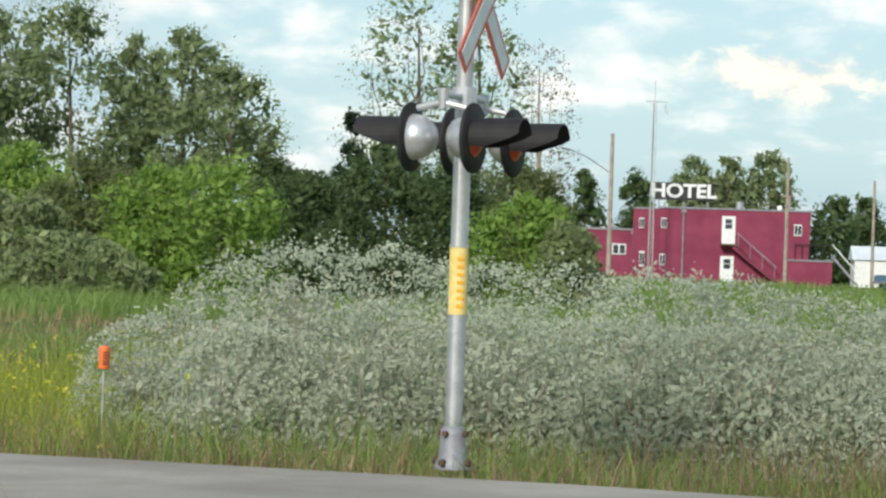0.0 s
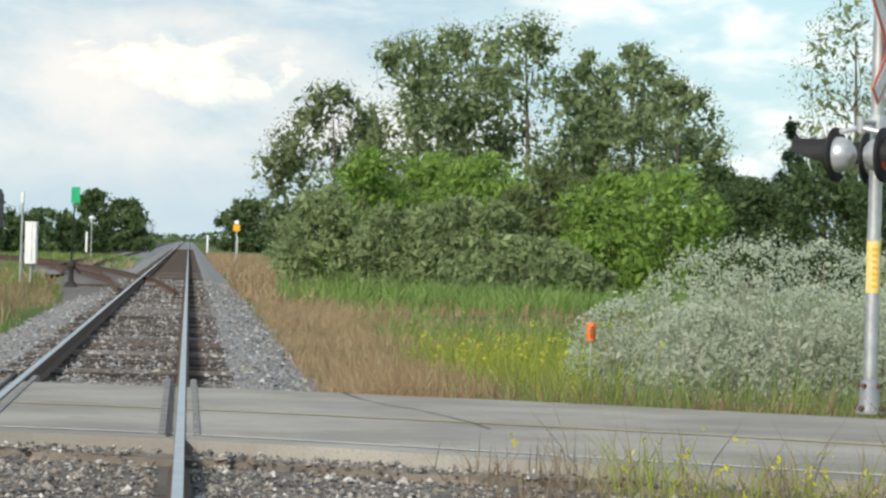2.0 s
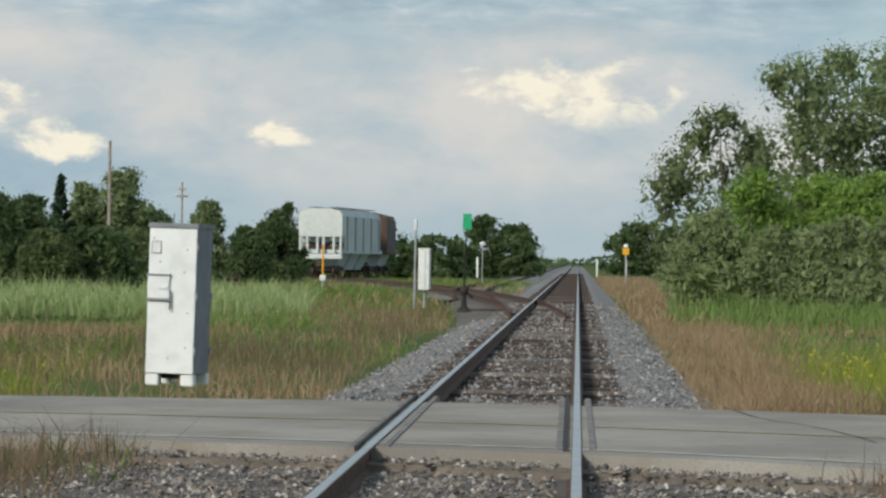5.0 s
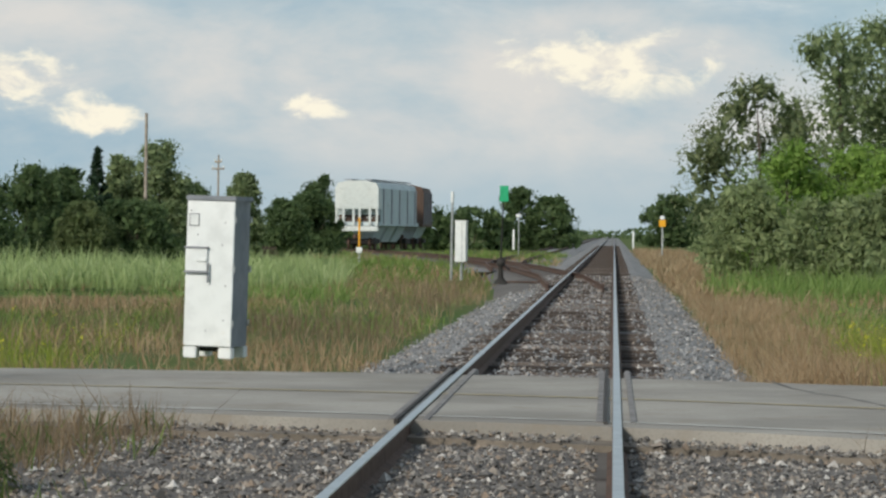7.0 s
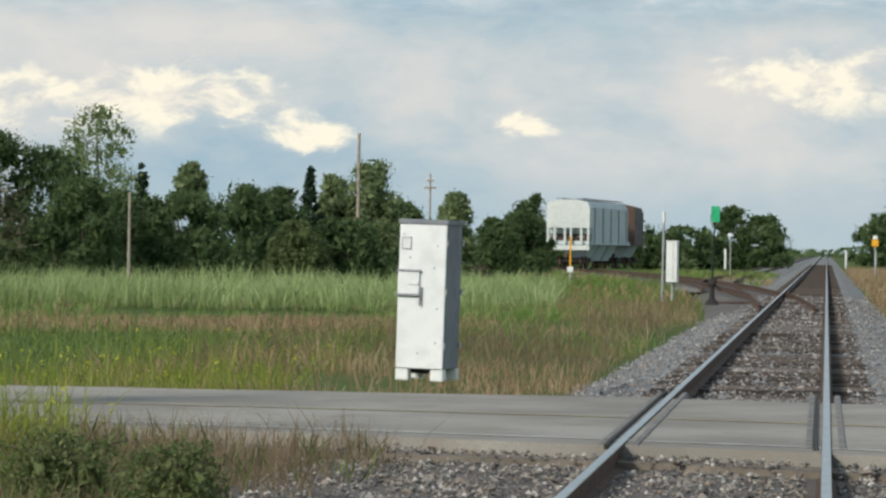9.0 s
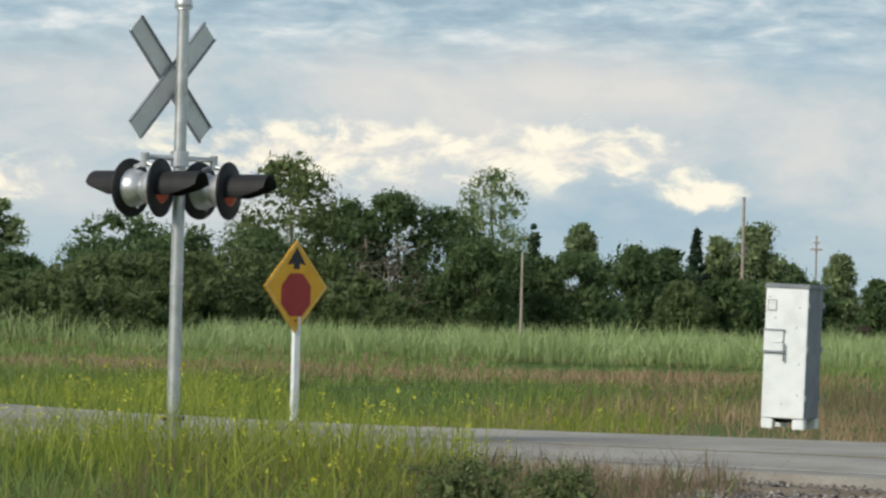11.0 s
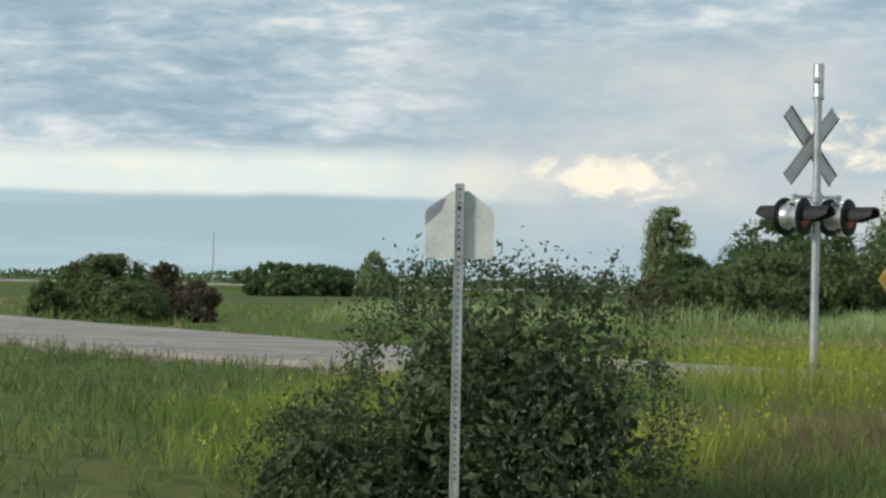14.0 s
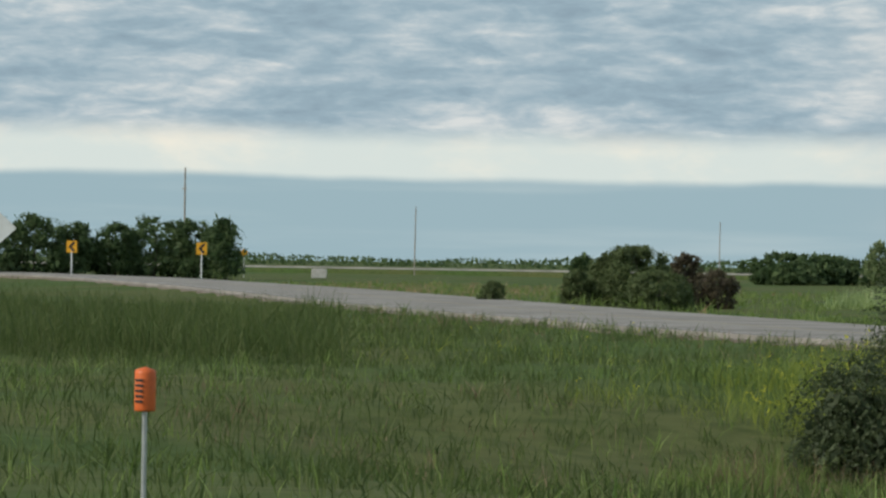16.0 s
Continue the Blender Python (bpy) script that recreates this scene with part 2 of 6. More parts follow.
M = {
    "ground": ground_mat(),
    "asphalt": asphalt_mat(),
    "water": water_mat(),
    "ballast": stone_mat("ballast_stones", [(0.0, (0.06, 0.058, 0.055)), (0.3, (0.17, 0.165, 0.16)), (0.55, (0.29, 0.27, 0.24)), (0.75, (0.24, 0.18, 0.13)), (0.9, (0.40, 0.38, 0.35)), (1.0, (0.62, 0.60, 0.56))]),
    "bed": rough_surface("ballast_bed", (0.08, 0.072, 0.065), (0.16, 0.145, 0.13), 1.2, 0.95, 0, 1.0, 18),
    "bed_grey": rough_surface("fresh_ballast_bed", (0.15, 0.15, 0.148), (0.27, 0.27, 0.265), 1.2, 0.95, 0, 1.0, 18),
    "ballast_grey": stone_mat("fresh_grey_ballast", [(0.0, (0.11, 0.11, 0.112)), (0.35, (0.24, 0.245, 0.25)), (0.7, (0.36, 0.365, 0.37)), (0.9, (0.34, 0.28, 0.22)), (1.0, (0.62, 0.61, 0.59))]),
    "tie": tie_mat(),
    "rail_side": rough_surface("rusty_rail_web", (0.07, 0.04, 0.028), (0.14, 0.085, 0.06), 8, 0.85, 0.2, 0.3, 60),
    "rail_top": rough_surface("polished_rail_head", (0.42, 0.42, 0.42), (0.60, 0.60, 0.60), 6, 0.28, 1.0, 0.03, 90),
    "plank": rough_surface("weathered_crossing_timber", (0.14, 0.13, 0.125), (0.26, 0.25, 0.24), 4, 0.85, 0, 0.5, 50),
    "galv": rough_surface("galvanised_pipe", (0.42, 0.43, 0.43), (0.62, 0.63, 0.63), 5, 0.42, 0.75, 0.1, 70, (0.30, 0.27, 0.22)),
    "silver": rough_surface("aluminium_paint", (0.50, 0.51, 0.52), (0.66, 0.67, 0.68), 7, 0.38, 0.7, 0.06, 80, (0.3, 0.3, 0.3)),
    "black": rough_surface("weathered_black_paint", (0.006, 0.006, 0.007), (0.014, 0.014, 0.016), 8, 0.7, 0, 0.1, 60),
    "lens": rough_surface("unlit_red_lens", (0.42, 0.04, 0.012), (0.60, 0.09, 0.025), 12, 0.3, 0, 0.3, 60),
    "white": rough_surface("worn_white_paint", (0.70, 0.73, 0.73), (0.82, 0.84, 0.83), 3, 0.55, 0, 0.04, 9, (0.55, 0.52, 0.45)),
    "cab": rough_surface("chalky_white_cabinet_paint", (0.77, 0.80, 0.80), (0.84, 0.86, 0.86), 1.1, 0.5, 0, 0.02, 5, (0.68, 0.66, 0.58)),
    # cabinet sides and lid: their shade is put into this darker grey
    "cab_shade": rough_surface("shaded_cabinet_side", (0.17, 0.19, 0.215), (0.24, 0.26, 0.285), 3, 0.6, 0.1, 0.03, 9),
    "dark": rough_surface("dark_gap", (0.02, 0.02, 0.02), (0.05, 0.045, 0.04), 5, 0.9, 0, 0.2, 40),
    "red": rough_surface("sign_red", (0.33, 0.018, 0.018), (0.42, 0.03, 0.028), 5, 0.5, 0, 0.03, 50),
    "redrim": rough_surface("faded_red_border", (0.55, 0.10, 0.06), (0.66, 0.16, 0.10), 9, 0.5, 0, 0.03, 50),
    "yellow": rough_surface("sign_yellow", (0.80, 0.38, 0.012), (0.88, 0.45, 0.02), 5, 0.5, 0, 0.03, 50),
    "paleyellow": rough_surface("faded_yellow_sleeve", (0.72, 0.55, 0.16), (0.82, 0.68, 0.30), 9, 0.6, 0, 0.05, 50),
    "orange": rough_surface("marker_orange", (0.72, 0.14, 0.03), (0.85, 0.20, 0.04), 6, 0.5, 0, 0.05, 50),
    "green": rough_surface("target_green", (0.01, 0.34, 0.15), (0.02, 0.44, 0.20), 6, 0.5, 0, 0.05, 50),
    "sheet": rough_surface("bare_sign_back", (0.62, 0.63, 0.60), (0.72, 0.73, 0.70), 4, 0.5, 0.25, 0.04, 40, (0.45, 0.45, 0.42)),
    "wood": rough_surface("grey_pole_wood", (0.26, 0.22, 0.18), (0.42, 0.37, 0.31), 3, 0.9, 0, 0.5, 30),
    "bark": rough_surface("bark", (0.07, 0.055, 0.042), (0.17, 0.14, 0.11), 4, 0.95, 0, 0.6, 25),
    "deadwood": rough_surface("dead_wood", (0.25, 0.21, 0.17), (0.40, 0.35, 0.29), 4, 0.95, 0, 0.4, 25),
    "maroon": rough_surface("maroon_stucco", (0.20, 0.028, 0.065), (0.26, 0.045, 0.09), 0.6, 0.85, 0, 0.2, 12, (0.17, 0.03, 0.055)),
    "trim": rough_surface("grey_metal_trim", (0.22, 0.23, 0.26), (0.33, 0.34, 0.37), 2, 0.6, 0.2, 0.1, 20),
    "glass": rough_surface("dark_window_glass", (0.03, 0.035, 0.04), (0.07, 0.08, 0.09), 1, 0.08, 0, 0.0, 10),
    "board": rough_surface("black_sign_board", (0.015, 0.015, 0.017), (0.03, 0.03, 0.032), 2, 0.6, 0, 0.05, 20),
    "hopper": rough_surface("pale_hopper_paint", (0.58, 0.63, 0.62), (0.68, 0.71, 0.69), 0.5, 0.6, 0, 0.1, 4, (0.52, 0.50, 0.44)),
    "hopper_grey": rough_surface("blue_grey_hopper_side", (0.50, 0.58, 0.60), (0.62, 0.69, 0.70), 0.5, 0.6, 0, 0.1, 4, (0.33, 0.35, 0.34)),
    "hopper_side": rough_surface("shaded_blue_grey_hopper_side", (0.45, 0.53, 0.55), (0.56, 0.63, 0.64), 0.5, 0.6, 0, 0.1, 4, (0.22, 0.19, 0.16)),
    "boxcar": rough_surface("rusty_brown_car", (0.07, 0.045, 0.034), (0.14, 0.085, 0.06), 0.6, 0.8, 0, 0.2, 6),
    "concrete": rough_surface("pale_concrete", (0.48, 0.46, 0.42), (0.60, 0.58, 0.54), 3, 0.9, 0, 0.3, 40),
    "blue": rough_surface("dull_blue_car_paint", (0.10, 0.20, 0.30), (0.14, 0.26, 0.36), 2, 0.35, 0.2, 0.02, 20),
    "roofwhite": rough_surface("white_shed_metal", (0.62, 0.68, 0.74), (0.74, 0.79, 0.84), 0.4, 0.5, 0, 0.1, 5),
    "line": rough_surface("worn_road_paint", (0.40, 0.39, 0.36), (0.58, 0.57, 0.53), 2.5, 0.85, 0, 0.2, 30, (0.30, 0.29, 0.27)),
    "yline": rough_surface("worn_yellow_line", (0.33, 0.28, 0.17), (0.44, 0.36, 0.20), 1.5, 0.85, 0, 0.2, 30, (0.30, 0.28, 0.25)),
    "crack": rough_surface("tar_crack", (0.05, 0.05, 0.05), (0.11, 0.105, 0.10), 8, 0.9, 0, 0.2, 40),
    "gravel": rough_surface("sandy_shoulder", (0.15, 0.13, 0.105), (0.25, 0.215, 0.175), 1.5, 0.95, 0, 0.8, 25),
    "dirt": rough_surface("bare_brown_soil", (0.17, 0.12, 0.08), (0.28, 0.20, 0.14), 1, 0.95, 0, 0.6, 15),
}
LEAF = {
    "poplar": leafy("poplar_leaves", (0.15, 0.20, 0.10), (0.23, 0.30, 0.14), (0.34, 0.41, 0.20)),
    "shaggy": leafy("dull_olive_leaves", (0.108, 0.147, 0.071), (0.202, 0.252, 0.118), (0.356, 0.387, 0.202)),
    "maple": leafy("fresh_green_leaves", (0.15, 0.25, 0.05), (0.23, 0.37, 0.075), (0.32, 0.46, 0.11)),
    "willow": leafy("grey_green_leaves", (0.18, 0.23, 0.11), (0.27, 0.34, 0.155), (0.38, 0.45, 0.22)),
    "sallow": leafy("dull_willow_leaves", (0.09, 0.125, 0.05), (0.135, 0.18, 0.07), (0.20, 0.245, 0.105)),
    "olive": leafy("olive_leaves", (0.102, 0.131, 0.051), (0.160, 0.210, 0.080), (0.261, 0.290, 0.131)),
    "dark": leafy("dark_green_leaves", (0.062, 0.105, 0.045), (0.102, 0.16, 0.062), (0.155, 0.22, 0.09)),
    "spruce": leafy("spruce_needles", (0.017, 0.041, 0.023), (0.032, 0.065, 0.035), (0.058, 0.102, 0.051)),
    "sparse": leafy("thin_grey_leaves", (0.138, 0.199, 0.097), (0.232, 0.312, 0.138), (0.430, 0.478, 0.246)),
    "bare": leafy("twiggy_leaves", (0.145, 0.131, 0.087), (0.189, 0.174, 0.116), (0.290, 0.261, 0.189)),
    "brown": leafy("brownish_leaves", (0.087, 0.072, 0.051), (0.145, 0.123, 0.080), (0.203, 0.189, 0.102)),
    "silver": leafy("silver_leaves", (0.48, 0.53, 0.40), (0.55, 0.60, 0.465), (0.62, 0.665, 0.53), 0.48),
    "bushnear": leafy("dark_willow_leaves", (0.055, 0.078, 0.032), (0.088, 0.12, 0.053), (0.16, 0.195, 0.115), 0.3),
}
GRASS = {
    "green": leafy("green_grass", (0.13, 0.20, 0.045), (0.20, 0.29, 0.07), (0.31, 0.39, 0.13)),
    "bright": leafy("lush_grass", (0.16, 0.26, 0.06), (0.23, 0.34, 0.09), (0.31, 0.41, 0.15)),
    "tan": leafy("dry_tan_grass", (0.30, 0.20, 0.115), (0.44, 0.31, 0.18), (0.60, 0.47, 0.30)),
    "brown": leafy("brown_weeds", (0.168, 0.120, 0.072), (0.264, 0.192, 0.120), (0.384, 0.300, 0.192)),
    "yellow": leafy("yellow_flowers", (0.540, 0.504, 0.036), (0.720, 0.672, 0.060), (0.800, 0.792, 0.144)),
    "pale": leafy("pale_reeds", (0.264, 0.360, 0.132), (0.396, 0.504, 0.216), (0.552, 0.624, 0.324)),
    "dull": leafy("dull_meadow_grass", (0.066, 0.105, 0.028), (0.105, 0.155, 0.044), (0.18, 0.21, 0.08)),
    "mustard": leafy("mustard_stalks", (0.20, 0.26, 0.045), (0.31, 0.37, 0.06), (0.45, 0.48, 0.095)),
}

# ---- mesh helpers ----


def thing(name, x, y, z=0.0, turn=0.0, label="", category="", group="", kind=""):
    ob = new(name)
    ob.empty_display_size = 0.2
    ob.matrix_basis = pose(x, y, z, 0, 0, turn)
    return tagged(ob, label, category, group, kind)


def part(name, bm, mat, parent=None, label=""):
    me = bpy.data.meshes.new(name)
    bm.to_mesh(me)
    bm.free()
    me.materials.append(mat)
    ob = new(name, me)
    ob.parent = parent
    return tagged(ob, label)


def box(bm, c, s, turn=None, bevel=0.0):
    """A box of size s about c, with eased edges when bevel is given."""
    r = bmesh.ops.create_cube(bm, size=1.0)
    vs = r["verts"]
    bmesh.ops.scale(bm, vec=s, verts=vs)
    if bevel:
        es = list({e for v in vs for e in v.link_edges})
        g = bmesh.ops.bevel(bm, geom=es, offset=bevel, segments=2, affect="EDGES")
        vs = list({v for f in g["faces"] for v in f.verts} | {v for v in vs if v.is_valid})
    m = Matrix.Translation(c)
    if turn is not None:
        m = m @ turn
    bmesh.ops.transform(bm, matrix=m, verts=vs)
    return bm


def rod(bm, a, b, ra, rb=None, seg=12):
    """A round bar from a to b."""
    a, b = Vector(a), Vector(b)
    rb = ra if rb is None else rb
    r = bmesh.ops.create_cone(bm, cap_ends=True, segments=seg, radius1=ra, radius2=rb, depth=(b - a).length)
    q = (b - a).to_track_quat("Z", "Y").to_matrix().to_4x4()
    bmesh.ops.transform(bm, matrix=Matrix.Translation((a + b) / 2) @ q, verts=r["verts"])
    return bm


def lathe(bm, prof, m, seg=24):
    """Turn a profile of (radius, height) about z, then place it by m."""
    rings = []
    for r, h in prof:
        rings.append([bm.verts.new(m @ Vector((r * math.cos(a), r * math.sin(a), h))) for a in [2 * math.pi * k / seg for k in range(seg)]])
    for p, q in zip(rings, rings[1:]):
        for k in range(seg):
            bm.faces.new((p[k], p[(k + 1) % seg], q[(k + 1) % seg], q[k]))
    for ring in (rings[0], rings[-1]):
        if (ring[0].co - ring[seg // 2].co).length > 1e-4:
            bm.faces.new(ring)
    for f in bm.faces:
        f.smooth = True
    return bm


def prism(bm, pts, depth, m):
    """A flat outline in x, z with a thickness along y, placed by m."""
    a = [bm.verts.new(m @ Vector((x, -depth / 2, z))) for x, z in pts]
    b = [bm.verts.new(m @ Vector((x, depth / 2, z))) for x, z in pts]
    n = len(pts)
    bm.faces.new(a)
    bm.faces.new(b[::-1])
    for i in range(n):
        bm.faces.new((a[(i + 1) % n], a[i], b[i], b[(i + 1) % n]))
    return bm


def tri_mesh(name, verts, faces, mat, parent=None, label="", category="", kind=""):
    """A large mesh straight from arrays; faces is n x 3 or n x 4."""
    me = bpy.data.meshes.new(name)
    verts, faces = np.asarray(verts, np.float32), np.asarray(faces, np.int32)
    k = faces.shape[1]
    me.vertices.add(len(verts))
    me.vertices.foreach_set("co", verts.ravel())
    me.loops.add(faces.size)
    me.loops.foreach_set("vertex_index", faces.ravel())
    me.polygons.add(len(faces))
    me.polygons.foreach_set("loop_start", np.arange(0, faces.size, k, dtype=np.int32))
    me.polygons.foreach_set("use_smooth", np.zeros(len(faces), dtype=bool))
    me.update(calc_edges=True)
    me.validate()
    me.materials.append(mat)
    ob = new(name, me)
    ob.parent = parent
    return tagged(ob, label, category, "", kind)


rng = np.random.default_rng(7)
NB = lambda: bmesh.new()

# ---- ground, road, track bed ----
ROAD = [(16, 17.6, 3.7), (10, 22.0, 3.7), (7, 24.2, 3.7), (4, 26.4, 3.8), (1.5, 28.3, 3.8), (0, 29.0, 3.9), (-2, 29.4, 3.9), (-5, 29.3, 3.5), (-9.5, 29.6, 3.0), (-13, 30.2, 3.4),
        (-17.5, 32.7, 3.9), (-23.5, 37.6, 3.9), (-33, 47.0, 4.1), (-46, 59.8, 4.3), (-84, 101, 4.5), (-128, 145, 4.5), (-165, 172, 4.5), (-300, 250, 4.5)]


def road_line(step=1.0):
    """The road's middle line as a smooth curve: points, side directions and half widths."""
    p = np.array([(x, y) for x, y, h in ROAD], float)
    hw = np.array([h for x, y, h in ROAD])
    s = np.r_[0, np.cumsum(np.hypot(*np.diff(p, axis=0).T))]
    q = np.arange(0, s[-1], step)
    x, y, h = (np.interp(q, s, v) for v in (p[:, 0], p[:, 1], hw))
    k = np.ones(9) / 9
    for _ in range(2):
        x, y = (np.r_[v[:4], np.convolve(v, k, "valid"), v[-4:]] for v in (x, y))
    tx, ty = np.gradient(x), np.gradient(y)
    n = np.hypot(tx, ty)
    return x, y, ty / n, -tx / n, h


RX, RY, RNX, RNY, RH = road_line()


def road_dist(x, y):
    """Signed distance from the road's middle line (positive: far side) less the half width's share."""
    x, y = np.atleast_1d(x), np.atleast_1d(y)
    d = np.empty(len(x))
    side = np.empty(len(x))
    for a in range(0, len(x), 4000):
        dx, dy = x[a:a + 4000, None] - RX[None], y[a:a + 4000, None] - RY[None]
        j = np.argmin(dx * dx + dy * dy, axis=1)
        i = np.arange(len(j))
        d[a:a + 4000] = np.hypot(dx[i, j], dy[i, j]) - RH[j]
        side[a:a + 4000] = np.sign(dx[i, j] * RNX[j] + dy[i, j] * RNY[j])
    return d, side


def lumps(x, y):
    return 0.06 * np.sin(x * 0.9 + 1.3 * np.sin(y * 0.31)) * np.cos(y * 0.7) + 0.10 * np.sin(x * 0.13 + 2) * np.sin(y * 0.09 + 1)


def ground_z(x, y):
    """Field level: lower than the road and the track, with soft lumps."""
    x, y = np.asarray(x, float), np.asarray(y, float)
    z = -0.34 + lumps(x, y)
    pond = np.exp(-(((x + 14.9) / 6) ** 2 + ((y - 84.2) / 9) ** 2))
    ditch = np.exp(-(((x + 6) / 7) ** 2 + ((y - 5) / 9) ** 2)) * (1 - np.clip((y - 10) / 5, 0, 1) * np.clip((x + 7) / 3, 0, 1))
    return z - 0.25 * pond - 1.15 * ditch


gx = np.unique(np.r_[np.linspace(-2500, -320, 16), np.linspace(-320, -60, 50), np.linspace(-60, 40, 120), np.linspace(40, 160, 30), np.linspace(160, 2500, 16)])
gy = np.unique(np.r_[np.linspace(-900, -60, 12), np.linspace(-60, 130, 170), np.linspace(130, 420, 50), np.linspace(420, 4000, 20)])
GX, GY = np.meshgrid(gx, gy)
GZ = ground_z(GX, GY)
dr, _ = road_dist(GX.ravel(), GY.ravel())
dr = dr.reshape(GX.shape)
u = np.clip((dr - 0.4) / 4.0, 0, 1)
GZ = np.where(dr < 0.3, -0.3, GZ * u + (-0.13) * (1 - u))
bedx = np.maximum(np.abs(GX + 0.7) - 4.2, 0) * (GY > 12) + (GY <= 12) * 9
GZ = np.where(bedx < 0.4, np.minimum(GZ, -0.42), GZ)
idx = np.arange(GX.size).reshape(GX.shape)
quads = np.stack([idx[:-1, :-1], idx[:-1, 1:], idx[1:, 1:], idx[1:, :-1]], -1).reshape(-1, 4)
tri_mesh("ground", np.stack([GX, GY, GZ], -1).reshape(-1, 3), quads, M["ground"], None, "flat prairie field ground of green and tan grass", "ground", "structure")


def ribbon(name, off0, off1, z, mat, a=0, b=None, rag=0.0, thick=0.0):
    """A strip along the road between two offsets (in half widths or metres past the edge)."""
    sl = slice(a, b)
    x, y, nx, ny, h = (v[sl] for v in (RX, RY, RNX, RNY, RH))
    n = len(x)
    j0, j1 = (rag * (rng.random(n) - 0.5) for _ in range(2))
    o0, o1 = off0(h) + j0, off1(h) + j1
    top = np.stack([np.stack([x + nx * o, y + ny * o, np.full(n, zz)], -1) for o, zz in ((o0, z), (o1, z))], 1)
    rows = [top[:, 0], top[:, 1]]
    if thick:
        rows = [top[:, 0] + [0, 0, -thick], *rows, top[:, 1] + [0, 0, -thick]]
    k = len(rows)
    v = np.stack(rows, 1).reshape(-1, 3)
    f = [(i * k + j, i * k + j + 1, (i + 1) * k + j + 1, (i + 1) * k + j) for i in range(n - 1) for j in range(k - 1)]
    return v, f


v, f = ribbon("road", lambda h: -h, lambda h: h, -0.015, None, rag=0.16, thick=0.3)
road = tri_mesh("road", v, f, M["asphalt"], None, "worn grey two-lane asphalt road with patched cracks", "road", "structure")
v, f = ribbon("shoulder", lambda h: -h - 0.45, lambda h: h + 0.45, -0.115, None, rag=0.35, thick=0.3)
tri_mesh("road_shoulder", v, f, M["gravel"], None, "sandy gravel shoulder along the asphalt road", "shoulder", "structure")
for nm, o0, o1, mt, lab in (("edge_line", -0.86, -0.83, "line", "worn white edge line on grey asphalt"), ("centre_line", -0.02, 0.015, "yline", "faded yellow centre line on grey asphalt")):
    v, f = ribbon(nm, lambda h, o=o0: h * o, lambda h, o=o1: h * o, -0.01, None, rag=0.03)
    tri_mesh(nm, v, f, M[mt], None, lab, "road marking", "structure")
# far highway beyond the left field


def slab(name, pts, half, z, mat, label, cat, kind="structure"):
    p = np.array(pts, float)
    d = np.gradient(p, axis=0)
    d /= np.hypot(d[:, 0], d[:, 1])[:, None]
    nrm = np.stack([-d[:, 1], d[:, 0]], -1)
    v = np.concatenate([np.c_[p + nrm * half, np.full(len(p), z)], np.c_[p - nrm * half, np.full(len(p), z)], np.c_[p + nrm * (half + 2), np.full(len(p), z - 1.4)], np.c_[p - nrm * (half + 2), np.full(len(p), z - 1.4)]])
    n = len(p)
    f = []
    for i in range(n - 1):
        f += [(i, i + 1, n + i + 1, n + i), (2 * n + i, 2 * n + i + 1, i + 1, i), (n + i, n + i + 1, 3 * n + i + 1, 3 * n + i)]
    return tri_mesh(name, v, f, mat, None, label, cat, kind)


HW = [(-560, 90), (-440, 180), (-340, 250), (-261, 300), (-223, 326), (-180, 352), (-140, 376)]
slab("highway_embankment", HW, 9, 0.28, M["ground"], "low grassy embankment of the far highway", "embankment")
slab("highway", HW, 6.5, 0.48, M["asphalt"], "pale highway embankment across the far fields", "road")

# ---- track ----


def rail_profile():
    pts = [(-0.07, -0.18), (0.07, -0.18), (0.07, -0.165), (0.012, -0.14), (0.012, -0.045), (0.036, -0.035), (0.036, -0.006)]
    return pts + [(-x, z) for x, z in reversed(pts) if (x, z) not in ((-0.07, -0.18), (0.07, -0.18))]


def rail_mesh(bm, path):
    pr = rail_profile()
    rings = []
    for i, (x, y) in enumerate(path):
        a, b = path[max(i - 1, 0)], path[min(i + 1, len(path) - 1)]
        d = Vector((b[0] - a[0], b[1] - a[1])).normalized()
        rings.append([bm.verts.new((x + d.y * u, y - d.x * u, z)) for u, z in pr])
    n = len(pr)
    for p, q in zip(rings, rings[1:]):
        for k in range(n):
            bm.faces.new((p[k], p[(k + 1) % n], q[(k + 1) % n], q[k]))
    bm.faces.new(rings[0])
    bm.faces.new(rings[-1])
    return bm


def rail_head(bm, path):
    rings = []
    for i, (x, y) in enumerate(path):
        a, b = path[max(i - 1, 0)], path[min(i + 1, len(path) - 1)]
        d = Vector((b[0] - a[0], b[1] - a[1])).normalized()
        rings.append([bm.verts.new((x + d.y * u, y - d.x * u, z)) for u, z in ((-0.036, -0.014), (-0.031, 0.0), (0.031, 0.0), (0.036, -0.014))])
    for p, q in zip(rings, rings[1:]):
        for k in range(3):
            bm.faces.new((p[k], p[k + 1], q[k + 1], q[k]))
    return bm


SLOPE = 0.0012
XR, XL = 0.05, -1.49
tie_me = None


